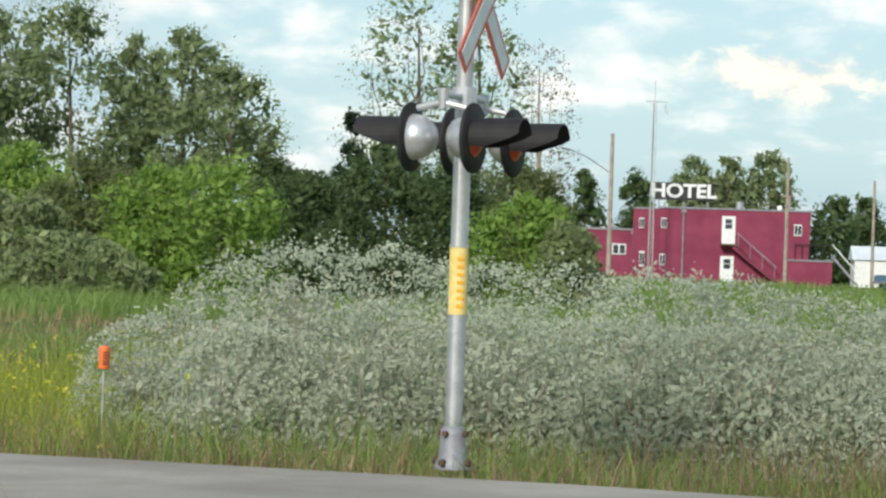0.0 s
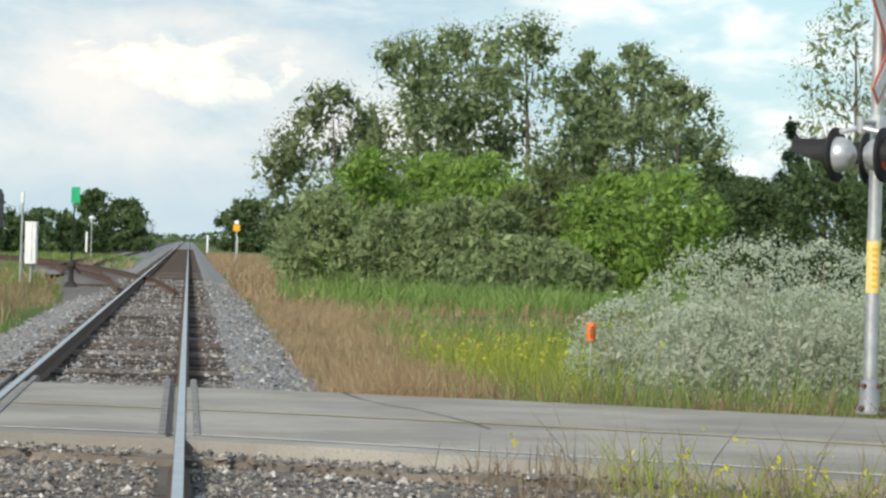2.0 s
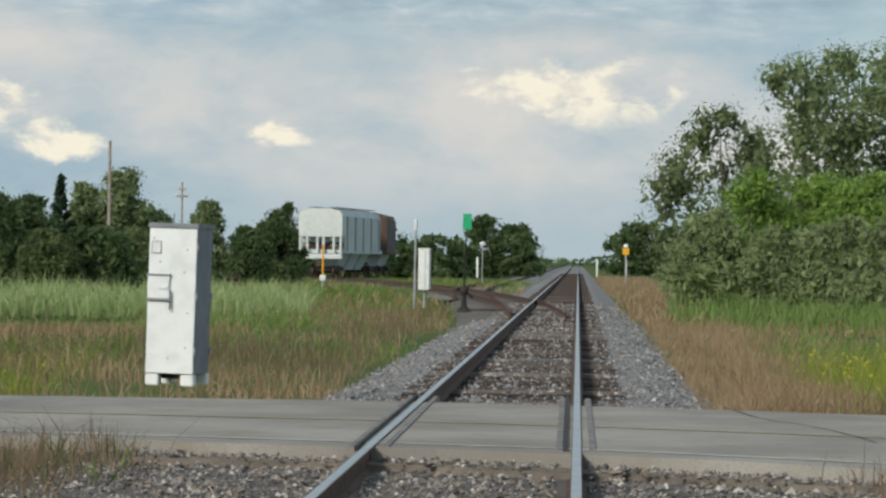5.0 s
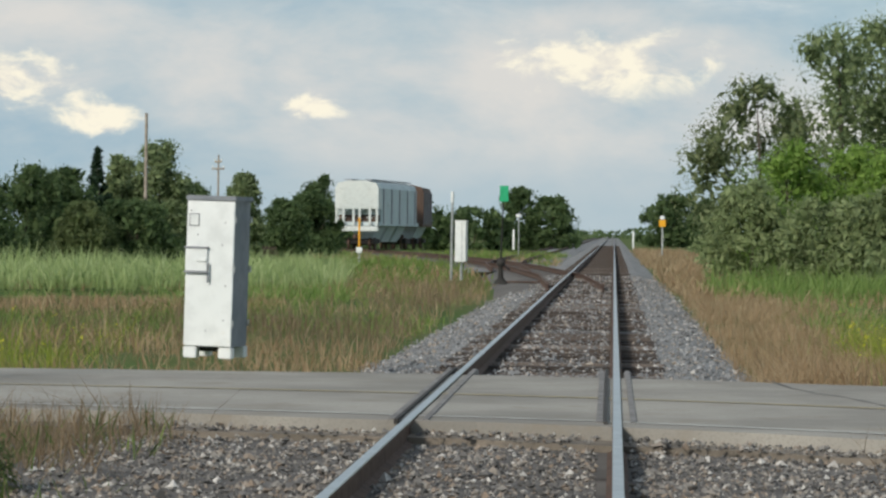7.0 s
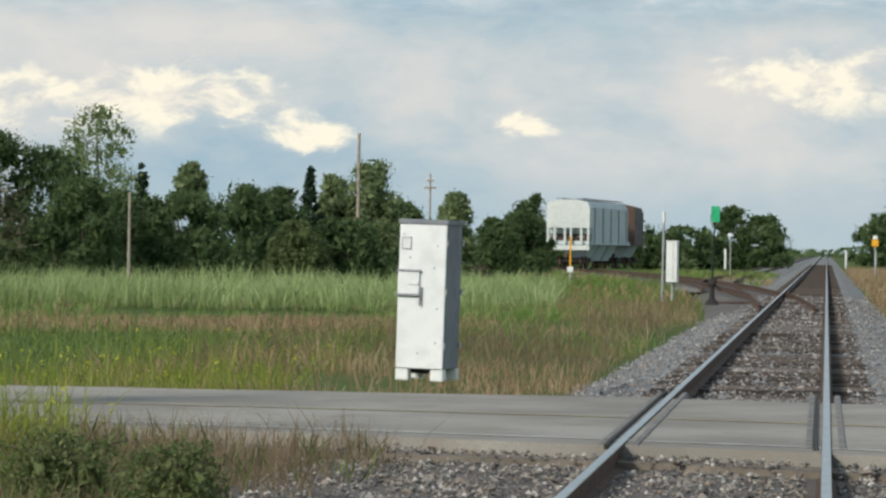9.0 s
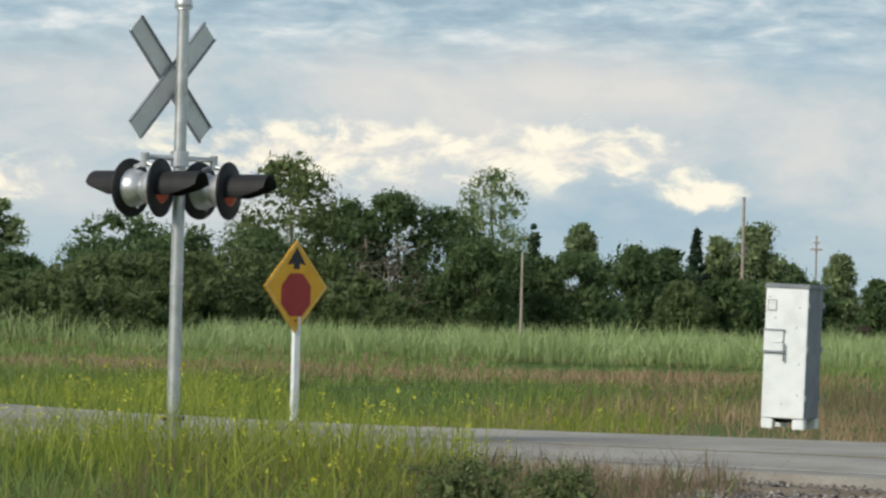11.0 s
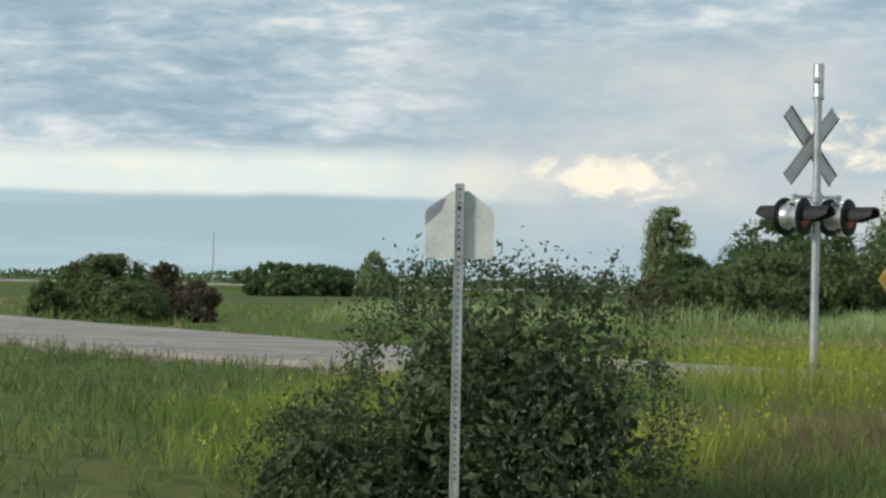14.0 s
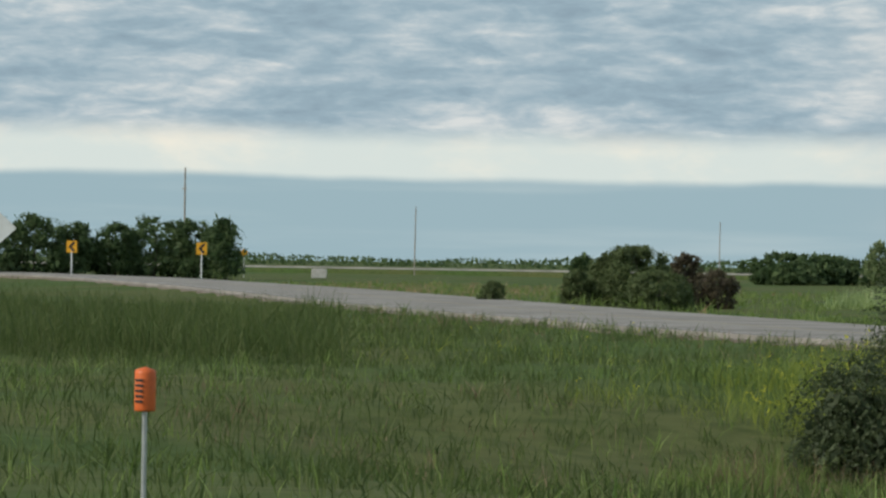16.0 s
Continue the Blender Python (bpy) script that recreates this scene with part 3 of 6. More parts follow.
def tie_object(name, parent, x, y, turn=0.0, drop=0.0):
    global tie_me
    if tie_me is None:
        bm = box(NB(), (0, 0, 0), (2.6, 0.22, 0.16), None, 0.015)
        for vtx in bm.verts:
            vtx.co.y += 0.012 * math.sin(vtx.co.x * 7)
            vtx.co.z += 0.008 * math.sin(vtx.co.x * 5 + 1)
        tie_me = bpy.data.meshes.new("tie")
        bm.to_mesh(tie_me)
        bm.free()
        tie_me.materials.append(M["tie"])
    ob = new(name, tie_me)
    ob.parent = parent
    ob.matrix_basis = pose(x, y, -0.262 - drop, 0, 0, turn)
    return ob


track = thing("railway_track", 0, 0, 0, 0, "straight main railway track with shiny rails on dark ties", "railway track")
for xr in (XR, XL):
    path = [(xr + SLOPE * y, y) for y in (16, 25, 60, 150, 400, 1000, 2200)]
    r = part("rail", rail_mesh(NB(), path), M["rail_side"], track, "rust-brown steel rail")
    part("rail_head", rail_head(NB(), path), M["rail_top"], r, "polished steel running surface")
random.seed(3)
y = 16.2
while y < 150:
    if not 25.2 < y < 34.0:
        tie_object("tie", track, -0.7 + SLOPE * y + random.uniform(-0.06, 0.06), y, random.uniform(-1.5, 1.5), random.uniform(-0.02, 0.045))
    y += 0.53 + random.uniform(-0.04, 0.04)


# ties too far off to tell apart
tv, tf = [], []
while y < 420:
    x = -0.7 + SLOPE * y + random.uniform(-0.08, 0.08)
    z = -0.18 - random.uniform(0, 0.03)
    k = len(tv)
    tv += [(x + a, y + b, z + c) for c in (-0.1, 0) for a, b in ((-1.3, -0.11), (1.3, -0.11), (1.3, 0.11), (-1.3, 0.11))]
    tf += [(k + 4, k + 5, k + 6, k + 7), (k, k + 1, k + 5, k + 4), (k + 1, k + 2, k + 6, k + 5), (k + 2, k + 3, k + 7, k + 6), (k + 3, k, k + 4, k + 7)]
    y += 0.53
tri_mesh("distant_tie_row", tv, tf, M["tie"], track, "dark far ties", "", "stuff")


def bed(name, path, half, z, mat, label, side=1.6, drop=0.35):
    """A stone bed with flat top and sloping sides along a path."""
    v, f = [], []
    for i, (x, y) in enumerate(path):
        a, b = path[max(i - 1, 0)], path[min(i + 1, len(path) - 1)]
        d = Vector((b[0] - a[0], b[1] - a[1])).normalized()
        for u, dz in ((-half - side, -drop), (-half, 0), (half, 0), (half + side, -drop)):
            v.append((x + d.y * u, y - d.x * u, z + dz))
    for i in range(len(path) - 1):
        f += [(i * 4 + k, i * 4 + k + 1, i * 4 + k + 5, i * 4 + k + 4) for k in range(3)]
    return tri_mesh(name, v, f, mat, None, label, "ballast", "structure")


bed("track_bed", [(-0.7 + SLOPE * y, y) for y in (32, 60, 120, 400, 2200)], 1.62, -0.212, M["bed_grey"], "grey crushed-stone ballast under the railway track", 0.95, 0.25)
# wide stony apron before the road
v = [(-4.0, 17.5), (-3.9, 21.5), (-3.6, 25.6), (-2, 25.7), (0, 25.2), (3.0, 22.9), (5.5, 20.4), (6.0, 18), (4, 16), (-3.8, 16)]
tri_mesh("stony_apron", [(x, y, -0.165) for x, y in v], [(0, 1, 2, 9), (2, 3, 4, 9), (4, 5, 6, 9), (6, 7, 8, 9)], M["bed"], None, "wide apron of coarse ballast stones before the road", "ballast", "structure")
# siding that leaves the main track by the switch
SIDE = [(-0.75 + SLOPE * 70, 70), (-0.9, 90), (-1.6, 112), (-3.6, 140), (-6.6, 170), (-10.5, 200), (-14.6, 225), (-18.4, 245), (-22.5, 262), (-30, 285)]
sid = thing("siding_track", 0, 0, 0, 0, "rusty siding track curving off from the switch", "railway track")
for o in (-0.75, 0.75):
    path = []
    for i, (x, y) in enumerate(SIDE):
        a, b = SIDE[max(i - 1, 0)], SIDE[min(i + 1, len(SIDE) - 1)]
        d = Vector((b[0] - a[0], b[1] - a[1])).normalized()
        path.append((x + d.y * o, y - d.x * o))
    part("rail", rail_mesh(NB(), path[1:]), M["rail_side"], sid, "rust-brown steel rail")
for i in range(60):
    y = 100 + i * 2.6
    x = np.interp(y, [p[1] for p in SIDE], [p[0] for p in SIDE])
    tie_object("tie", sid, x, y, 8, 0.02)
bed("siding_bed", SIDE[1:], 1.35, -0.20, M["bed"], "grey crushed-stone ballast under the siding", 1.2, 0.3)
FARSIDE = [(-3.9, 132), (-4.8, 150), (-5.1, 175), (-4.9, 300), (-4.5, 600), (-3, 1200)]
sid2 = thing("far_passing_track", 0, 0, 0, 0, "distant second track beside the main line", "railway track")
for o in (-0.75, 0.75):
    part("rail", rail_mesh(NB(), [(x + o, y) for x, y in FARSIDE]), M["rail_side"], sid2, "rust-brown steel rail")
bed("far_bed", FARSIDE, 1.5, -0.21, M["bed_grey"], "grey ballast under the distant track", 1.2, 0.3)
# crossing timbers beside the rails
cross = thing("rail_crossing", 0, 0, 0, 0, "grey timber flange strips beside the rails in the road", "crossing")
for xr in (XR, XL):
    for o, wd in ((-0.135, 0.075), (0.115, 0.07)):
        bm = box(NB(), (xr + o + 0.035, 29.3, -0.05), (wd, 9.2, 0.09), None, 0.012)
        part("plank", bm, M["plank"], cross)
    part("flange_gap", box(NB(), (xr - 0.055, 29.3, -0.015), (0.03, 9.6, 0.04)), M["dark"], cross, "dark flange gap")

# ---- crossing signals ----
ID = Matrix.Identity(4)


def facing(fx, fy):
    """A turn whose local -y points along (fx, fy)."""
    return Matrix.Rotation(math.atan2(fx, -fy), 4, "Z")


def signal_head(parent, c, f, grow=1.0):
    """One flashing-light head at c that looks along f: backing disc, dome, lens, long hood."""
    m = Matrix.Translation(c) @ facing(*f) @ Matrix.Rotation(radians(90), 4, "X") @ Matrix.Scale(grow, 4)
    head = part("signal_head", lathe(NB(), [(0.10, -0.02), (0.255, -0.015), (0.26, 0.0), (0.255, 0.012), (0.12, 0.015)], m, 32), M["black"], parent, "black round backing disc")
    part("dome", lathe(NB(), [(0.17, -0.01), (0.165, -0.07), (0.14, -0.13), (0.09, -0.18), (0.03, -0.20), (0.001, -0.203)], m, 24), M["silver"], head, "silver lamp housing")
    part("lens", lathe(NB(), [(0.138, 0.016), (0.11, 0.04), (0.06, 0.052), (0.001, 0.056)], m, 24), M["lens"], head, "unlit red lens")
    bm = NB()
    seg, rows = 18, []
    for k in range(seg + 1):
        a = radians(-25 + 230 * k / seg)
        ln = 0.40 - 0.27 * max(0.0, (0.15 - math.sin(a)) / 0.6)
        rows.append([(0.15 * math.cos(a), 0.15 * math.sin(a), 0.012), (0.155 * math.cos(a), 0.152 * math.sin(a), ln), (0.145 * math.cos(a), 0.142 * math.sin(a), ln), (0.14 * math.cos(a), 0.14 * math.sin(a), 0.012)])
    ring = [[bm.verts.new(m @ Vector(p)) for p in r] for r in rows]
    for p, q in zip(ring, ring[1:]):
        for k in range(4):
            bm.faces.new((p[k], p[(k + 1) % 4], q[(k + 1) % 4], q[k]))
    bm.faces.new(ring[0])
    bm.faces.new(ring[-1])
    part("hood", bm, M["black"], head, "long black hood")
    part("latch", box(NB(), m @ Vector((0, -0.16, -0.08)), (0.03, 0.03, 0.05), None, 0.006), M["silver"], head)
    return head


def crossbuck(parent, c, f, rimmed, grow=1.0):
    """Two crossed boards that look along f."""
    for s in (-1, 1):
        m = Matrix.Translation(Vector(c) + Vector((*f, 0)).normalized() * (0.012 * s)) @ facing(*f) @ Matrix.Rotation(radians(45 * s), 4, "Y")
        n = 0.10 * grow
        L = 0.66 * grow
        out = [(-n, -L), (n, -L), (n, L), (-n, L)]
        b = part("crossbuck_board", prism(NB(), out, 0.012, m), M["redrim"] if rimmed else M["sheet"], parent, "white board with red border" if rimmed else "bare grey back of a crossed board")
        mf = m @ Matrix.Translation((0, -0.009, 0))
        part("face", prism(NB(), [(-n + 0.035, -L + 0.035), (n - 0.035, -L + 0.035), (n - 0.035, L - 0.035), (-n + 0.035, L - 0.035)], 0.004, mf), M["white"], b, "white reflective face")
        if not rimmed:
            for e in (-1, 1):
                part("rim", prism(NB(), [(e * n - 0.008, -L), (e * n + 0.008, -L), (e * n + 0.008, L), (e * n - 0.008, L)], 0.03, m @ Matrix.Translation((0, 0.01, 0))), M["trim"], b, "raised dark edge")


def crossing_signal(x, y, f, fx, zl, zx, top, label, rimmed, grow=0.94, along=None, rear=None, reach=0.23):
    """A crossing mast with four lamps; f: the way of the front lamps, fx: of the crossbuck."""
    th = thing("crossing_signal", x, y, -0.02, 0, label, "railway signal", "crossing signals")
    mast = part("mast", rod(NB(), (0, 0, 0), (0, 0, top), 0.064, 0.058, 20), M["galv"], th, "galvanised steel pipe mast")
    for z in (0.95, 1.55):
        part("band", rod(NB(), (0, 0, z), (0, 0, z + 0.02), 0.07, 0.07, 20), M["silver"], mast)
    part("base", lathe(NB(), [(0.125, 0.0), (0.12, 0.05), (0.10, 0.08), (0.092, 0.24), (0.085, 0.29), (0.066, 0.30)], ID, 8), M["trim"], th, "grey cast base with bolts")
    for k in range(4):
        a = radians(45 + 90 * k)
        part("bolt", rod(NB(), (0.11 * math.cos(a), 0.11 * math.sin(a), 0.05), (0.15 * math.cos(a), 0.15 * math.sin(a), 0.05), 0.025, 0.025, 6), M["rail_side"], th, "rusty bolt")
        part("bolt", rod(NB(), (0.08 * math.cos(a), 0.08 * math.sin(a), 0.25), (0.12 * math.cos(a), 0.12 * math.sin(a), 0.25), 0.022, 0.022, 6), M["rail_side"], th, "rusty bolt")
    if not rimmed:
        part("bell_housing", lathe(NB(), [(0.075, top - 0.55), (0.088, top - 0.53), (0.088, top - 0.47), (0.078, top - 0.45), (0.085, top - 0.02), (0.08, top), (0.03, top + 0.003)], ID, 20), M["silver"], th, "silver tube cap with a round port")
        part("port", lathe(NB(), [(0.055, 0), (0.05, 0.006), (0.001, 0.006)], Matrix.Translation((0, -0.083, top - 0.25)) @ Matrix.Rotation(radians(90), 4, "X"), 16), M["trim"], th)
    ff = Vector((*f, 0)).normalized()
    arm = Vector((*(along or (-ff.y, ff.x)), 0)).normalized() * 0.40
    fr = Vector((*(rear or (-ff.x, -ff.y)), 0)).normalized()
    part("crossarm", rod(NB(), -arm + Vector((0, 0, zl + 0.30)), arm + Vector((0, 0, zl + 0.30)), 0.026, 0.026, 10), M["silver"], th, "horizontal pipe arm")
    part("collar", rod(NB(), (0, 0, zl + 0.22), (0, 0, zl + 0.37), 0.09, 0.09, 16), M["silver"], th, "clamp collar")
    for s in (-1, 1):
        e = arm * s
        part("drop", rod(NB(), e + Vector((0, 0, zl + 0.34)), e + Vector((0, 0, zl + 0.20)), 0.04, 0.034, 10), M["silver"], th, "elbow fitting")
        for d in (ff, fr):
            part("bracket", rod(NB(), e + Vector((0, 0, zl + 0.24)), e + d * (reach - 0.04) + Vector((0, 0, zl + 0.20)), 0.022, 0.022, 8), M["silver"], th)
            signal_head(th, e + d * reach + Vector((0, 0, zl)), (d.x, d.y), grow)
    fxv = Vector((*fx, 0)).normalized()
    crossbuck(th, fxv * 0.14 + Vector((0, 0, zx)), fx, rimmed, grow if not rimmed else 1.0)
    for z in (zx - 0.13, zx + 0.13):
        part("clamp", rod(NB(), fxv * -0.07 + Vector((0, 0, z)), fxv * 0.10 + Vector((0, 0, z)), 0.02, 0.02, 8), M["galv"], th)
    return th


s1 = crossing_signal(6.22, 30.45, (0.834, -0.547), (0.834, -0.547), 2.30, 3.28, 4.9, "galvanised crossing mast with red-bordered crossbuck beside the road", True)
part("sleeve", rod(NB(), (0, 0, 1.08), (0, 0, 1.55), 0.066, 0.066, 20), M["paleyellow"], s1, "faded yellow sleeve")
bm = NB()
for k in range(7):
    box(bm, (0.0, -0.066, 1.14 + 0.055 * k), (0.05, 0.006, 0.022))
part("sleeve_text", bm, M["yellow"], s1, "unreadable lettering as bars")
crossing_signal(-9.04, 26.49, (0.988, -0.13), (-0.90, 0.42), 2.48, 3.55, 4.78, "galvanised crossing mast seen from behind its crossbuck", False, 1.1, (0.62, 0.78), (-0.93, 0.37), 0.17)

# ---- signs and markers ----


def post(parent, x, y, z0, z1, r, mat, label="", seg=12):
    return part("post", rod(NB(), (x, y, z0), (x, y, z1), r, r, seg), mat, parent, label)


def stop_ahead():
    th = thing("stop_ahead_sign", -10.24, 35.05, -0.36, 0, "yellow diamond stop-ahead warning sign on a white post", "road sign")
    post(th, 0, 0.04, 0, 1.55, 0.055, M["white"], "white square post", 4)
    m = Matrix.Translation((0, -0.03, 1.92)) @ Matrix.Rotation(radians(63), 4, "Z")
    d = 0.575
    panel = part("panel", prism(NB(), [(0, -d), (d, 0), (0, d), (-d, 0)], 0.012, m), M["yellow"], th, "yellow diamond panel")
    mr = m @ Matrix.Translation((0, -0.009, 0))
    for k in range(4):
        q = mr @ Matrix.Rotation(radians(90 * k), 4, "Y")
        a, b = (0, d - 0.03), (d - 0.03, 0)
        part("border", prism(NB(), [a, b, (b[0] - 0.02, b[1]), (a[0], a[1] - 0.02)], 0.004, q), M["paleyellow"], panel, "thin border line")
    oct_ = [(0.285 * math.cos(a), -0.10 + 0.285 * math.sin(a)) for a in [radians(22.5 + 45 * k) for k in range(8)]]
    part("red_octagon", prism(NB(), oct_, 0.004, mr), M["red"], panel, "red octagon symbol")
    arrow = [(-0.05, 0.215), (0.05, 0.215), (0.05, 0.285), (0.165, 0.265), (0.0, 0.485), (-0.165, 0.265), (-0.05, 0.285)]
    part("arrow", prism(NB(), arrow, 0.004, mr), M["board"], panel, "black arrow symbol")
    part("bolt", rod(NB(), m @ Vector((0, -0.008, -0.42)), m @ Vector((0, -0.02, -0.42)), 0.015, 0.015, 8), M["red"], panel)
    return th


stop_ahead()


def sign_back():
    th = thing("road_sign_seen_from_behind", -6.41, 7.53, -1.01, 0, "blank pale back of a road sign on a perforated steel post", "road sign")
    m = Matrix.Rotation(radians(24), 4, "Z") @ Matrix.Scale(0.887, 4)
    pst = part("post", box(NB(), m @ Vector((0, 0, 1.88)), (0.10, 0.06, 3.76), m, 0.008), M["galv"], th, "square galvanised post with holes")
    for e in (-1, 1):
        part("flange", box(NB(), m @ Vector((e * 0.042, -0.036, 1.87)), (0.018, 0.016, 3.74), m, 0.003), M["galv"], pst, "folded post edge")
    bm = NB()
    for k in range(44):
        rod(bm, m @ Vector((0, -0.029, 0.6 + k * 0.072)), m @ Vector((0, -0.033, 0.6 + k * 0.072)), 0.011, 0.011, 8)
    part("holes", bm, M["dark"], pst, "row of dark punched holes")
    pts = [(-0.33, 2.955), (0.345, 2.955), (0.372, 2.985), (0.372, 3.44), (0.345, 3.49), (0.10, 3.68), (-0.08, 3.68), (-0.34, 3.49), (-0.36, 3.46), (-0.36, 2.985)]
    pan = part("panel", prism(NB(), pts, 0.008, m @ Matrix.Translation((0, 0.04, 0))), M["sheet"], th, "bare pale metal panel back")
    part("bent_corner", prism(NB(), [(-0.365, 3.31), (-0.31, 3.36), (-0.20, 3.47), (-0.15, 3.60), (-0.20, 3.585), (-0.33, 3.50), (-0.365, 3.46)], 0.012, m @ Matrix.Translation((0, 0.038, 0))), M["trim"], pan, "dark scuffed corner")
    for z in (3.06, 3.5):
        part("bolt", rod(NB(), m @ Vector((0, -0.03, z)), m @ Vector((0, -0.048, z)), 0.018, 0.018, 8), M["dark"], th)
    return th


sign_back()


def cable_marker(x, y, z, h, w, label):
    th = thing("cable_marker", x, y, z, 0, label, "marker post")
    post(th, 0, 0, 0, h - 0.06, 0.012, M["galv"])
    hd = part("marker_head", lathe(NB(), [(0.001, h - 0.2), (w, h - 0.2), (w * 1.05, h - 0.19), (w * 1.05, h - 0.03), (w, h - 0.015), (0.001, h)], ID, 16), M["orange"], th, "orange plastic cap")
    bm = NB()
    for k in range(5):
        box(bm, (0.004, -w * 1.05, h - 0.06 - k * 0.024), (w * 0.9, 0.006, 0.011))
    part("text_bars", bm, M["dark"], hd, "small unreadable lettering as bars")
    return th


cable_marker(4.33, 35.6, -0.35, 0.97, 0.045, "orange cable marker post in the weeds")
cable_marker(0.85, -17.58, -0.4, 1.29, 0.046, "orange cable marker on a thin steel post")


def chevron_sign(x, y, z, h, turn, wide):
    th = thing("chevron_sign", x, y, z, turn, "yellow and black curve chevron sign on a white post", "road sign", "chevron signs")
    post(th, 0, 0.03, 0, h - 0.4, 0.05, M["white"], "white post", 4)
    pan = part("panel", box(NB(), (0, 0, h - 0.22), (0.38 * wide, 0.015, 0.44 * wide), None, 0.004), M["yellow"], th, "yellow panel")
    c = h - 0.22
    part("chevron", prism(NB(), [(q * wide, c + s * wide) for q, s in ((-0.12, 0), (0.04, 0.17), (0.15, 0.17), (0.0, 0), (0.15, -0.17), (0.04, -0.17))], 0.006, Matrix.Translation((0, -0.012, 0))), M["board"], pan, "black chevron pointing left")
    return th


chevron_sign(-135.10, 162.41, -0.2, 2.45, 35, 2.0)
chevron_sign(-146.14, 161.21, -0.2, 2.45, 35, 2.0)
th = thing("warning_sign", -162.26, 204.40, -0.3, 40, "small yellow roadside sign on a thin post far off", "road sign")
post(th, 0, 0.03, 0, 2.2, 0.04, M["galv"])
part("panel", prism(NB(), [(0, 1.85), (0.3, 2.15), (0.3, 2.3), (0, 2.55), (-0.3, 2.3), (-0.3, 2.15)], 0.02, ID), M["yellow"], th)
th = thing("white_sign", -19.47, 4.99, -0.6, 30, "plain white diamond sign at the verge", "road sign")
post(th, 0, 0.03, 0, 2.1, 0.03, M["galv"])
part("panel", prism(NB(), [(0, 2.04), (0.33, 2.34), (0, 2.64), (-0.33, 2.34)], 0.012, ID), M["white"], th)
th = thing("concrete_block", -162.52, 216.16, -0.35, 35, "small pale block lying by the road", "block")
part("block", box(NB(), (0, 0, 0.45), (1.4, 0.8, 0.9), None, 0.08), M["concrete"], th)


def utility_pole(x, y, z, h, arms, label, r=0.13, lean=0.0):
    th = thing("utility_pole", x, y, z, 0, label, "utility pole", "utility poles")
    part("pole", rod(NB(), (0, 0, 0), (lean, 0, h), r, r * 0.7, 14), M["wood"], th)
    for za, wd in arms:
        part("crossarm", box(NB(), (lean, -0.1, za), (wd, 0.09, 0.11), None, 0.01), M["wood"], th)
        for k in (-0.45, 0.45):
            part("insulator", rod(NB(), (lean + wd * k, -0.1, za + 0.05), (lean + wd * k, -0.1, za + 0.18), 0.035, 0.03, 8), M["white"], th)
    return th


utility_pole(44.9, 172.2, -0.4, 8.2, [], "grey wooden pole with a street lamp arm before the hotel", 0.13)
arm = thing("street_lamp", 44.9, 172.2, 0, 0, "thin curved street lamp arm on a wooden pole", "street lamp")
part("arm", rod(rod(NB(), (0, 0, 5.75), (-1.3, 0, 6.55), 0.03, 0.03, 8), (-1.3, 0, 6.55), (-2.2, 0, 6.9), 0.03, 0.03, 8), M["trim"], arm)
part("lamp_head", box(NB(), (-2.45, 0, 6.92), (0.55, 0.2, 0.12), Matrix.Rotation(radians(12), 4, "Y"), 0.04), M["trim"], arm)
utility_pole(70.7, 223.0, -0.4, 9.0, [(6.4, 0.9)], "weathered wooden pole with a transformer by the hotel", 0.14)
utility_pole(88.1, 255, -0.4, 8.5, [], "weathered wooden pole by the sheds", 0.14)
utility_pole(83.5, 262, -0.4, 7.2, [], "weathered wooden pole by the sheds", 0.12)
utility_pole(-16.65, 119.00, -0.1, 5.6, [], "bare pale wooden pole in the field", 0.075)
utility_pole(-22.3, 189.0, -0.1, 5.7, [(4.9, 0.7), (5.3, 0.4)], "thin pole with short crossarms beyond the field", 0.07)
utility_pole(-19.95, 94.8, -0.2, 3.1, [], "short grey pole before the trees", 0.05)
utility_pole(-227.59, 281.17, -0.4, 12.3, [(9.8, 0.6)], "tall wooden pole by the curve", 0.13)
utility_pole(-210.49, 304.21, -0.4, 8.3, [], "slender grey pole far across the field", 0.08, 0.1)
utility_pole(-182.50, 329.13, -0.4, 7.1, [], "slender grey pole far across the field", 0.07, 0.05)

# ---- relay cabinet ----


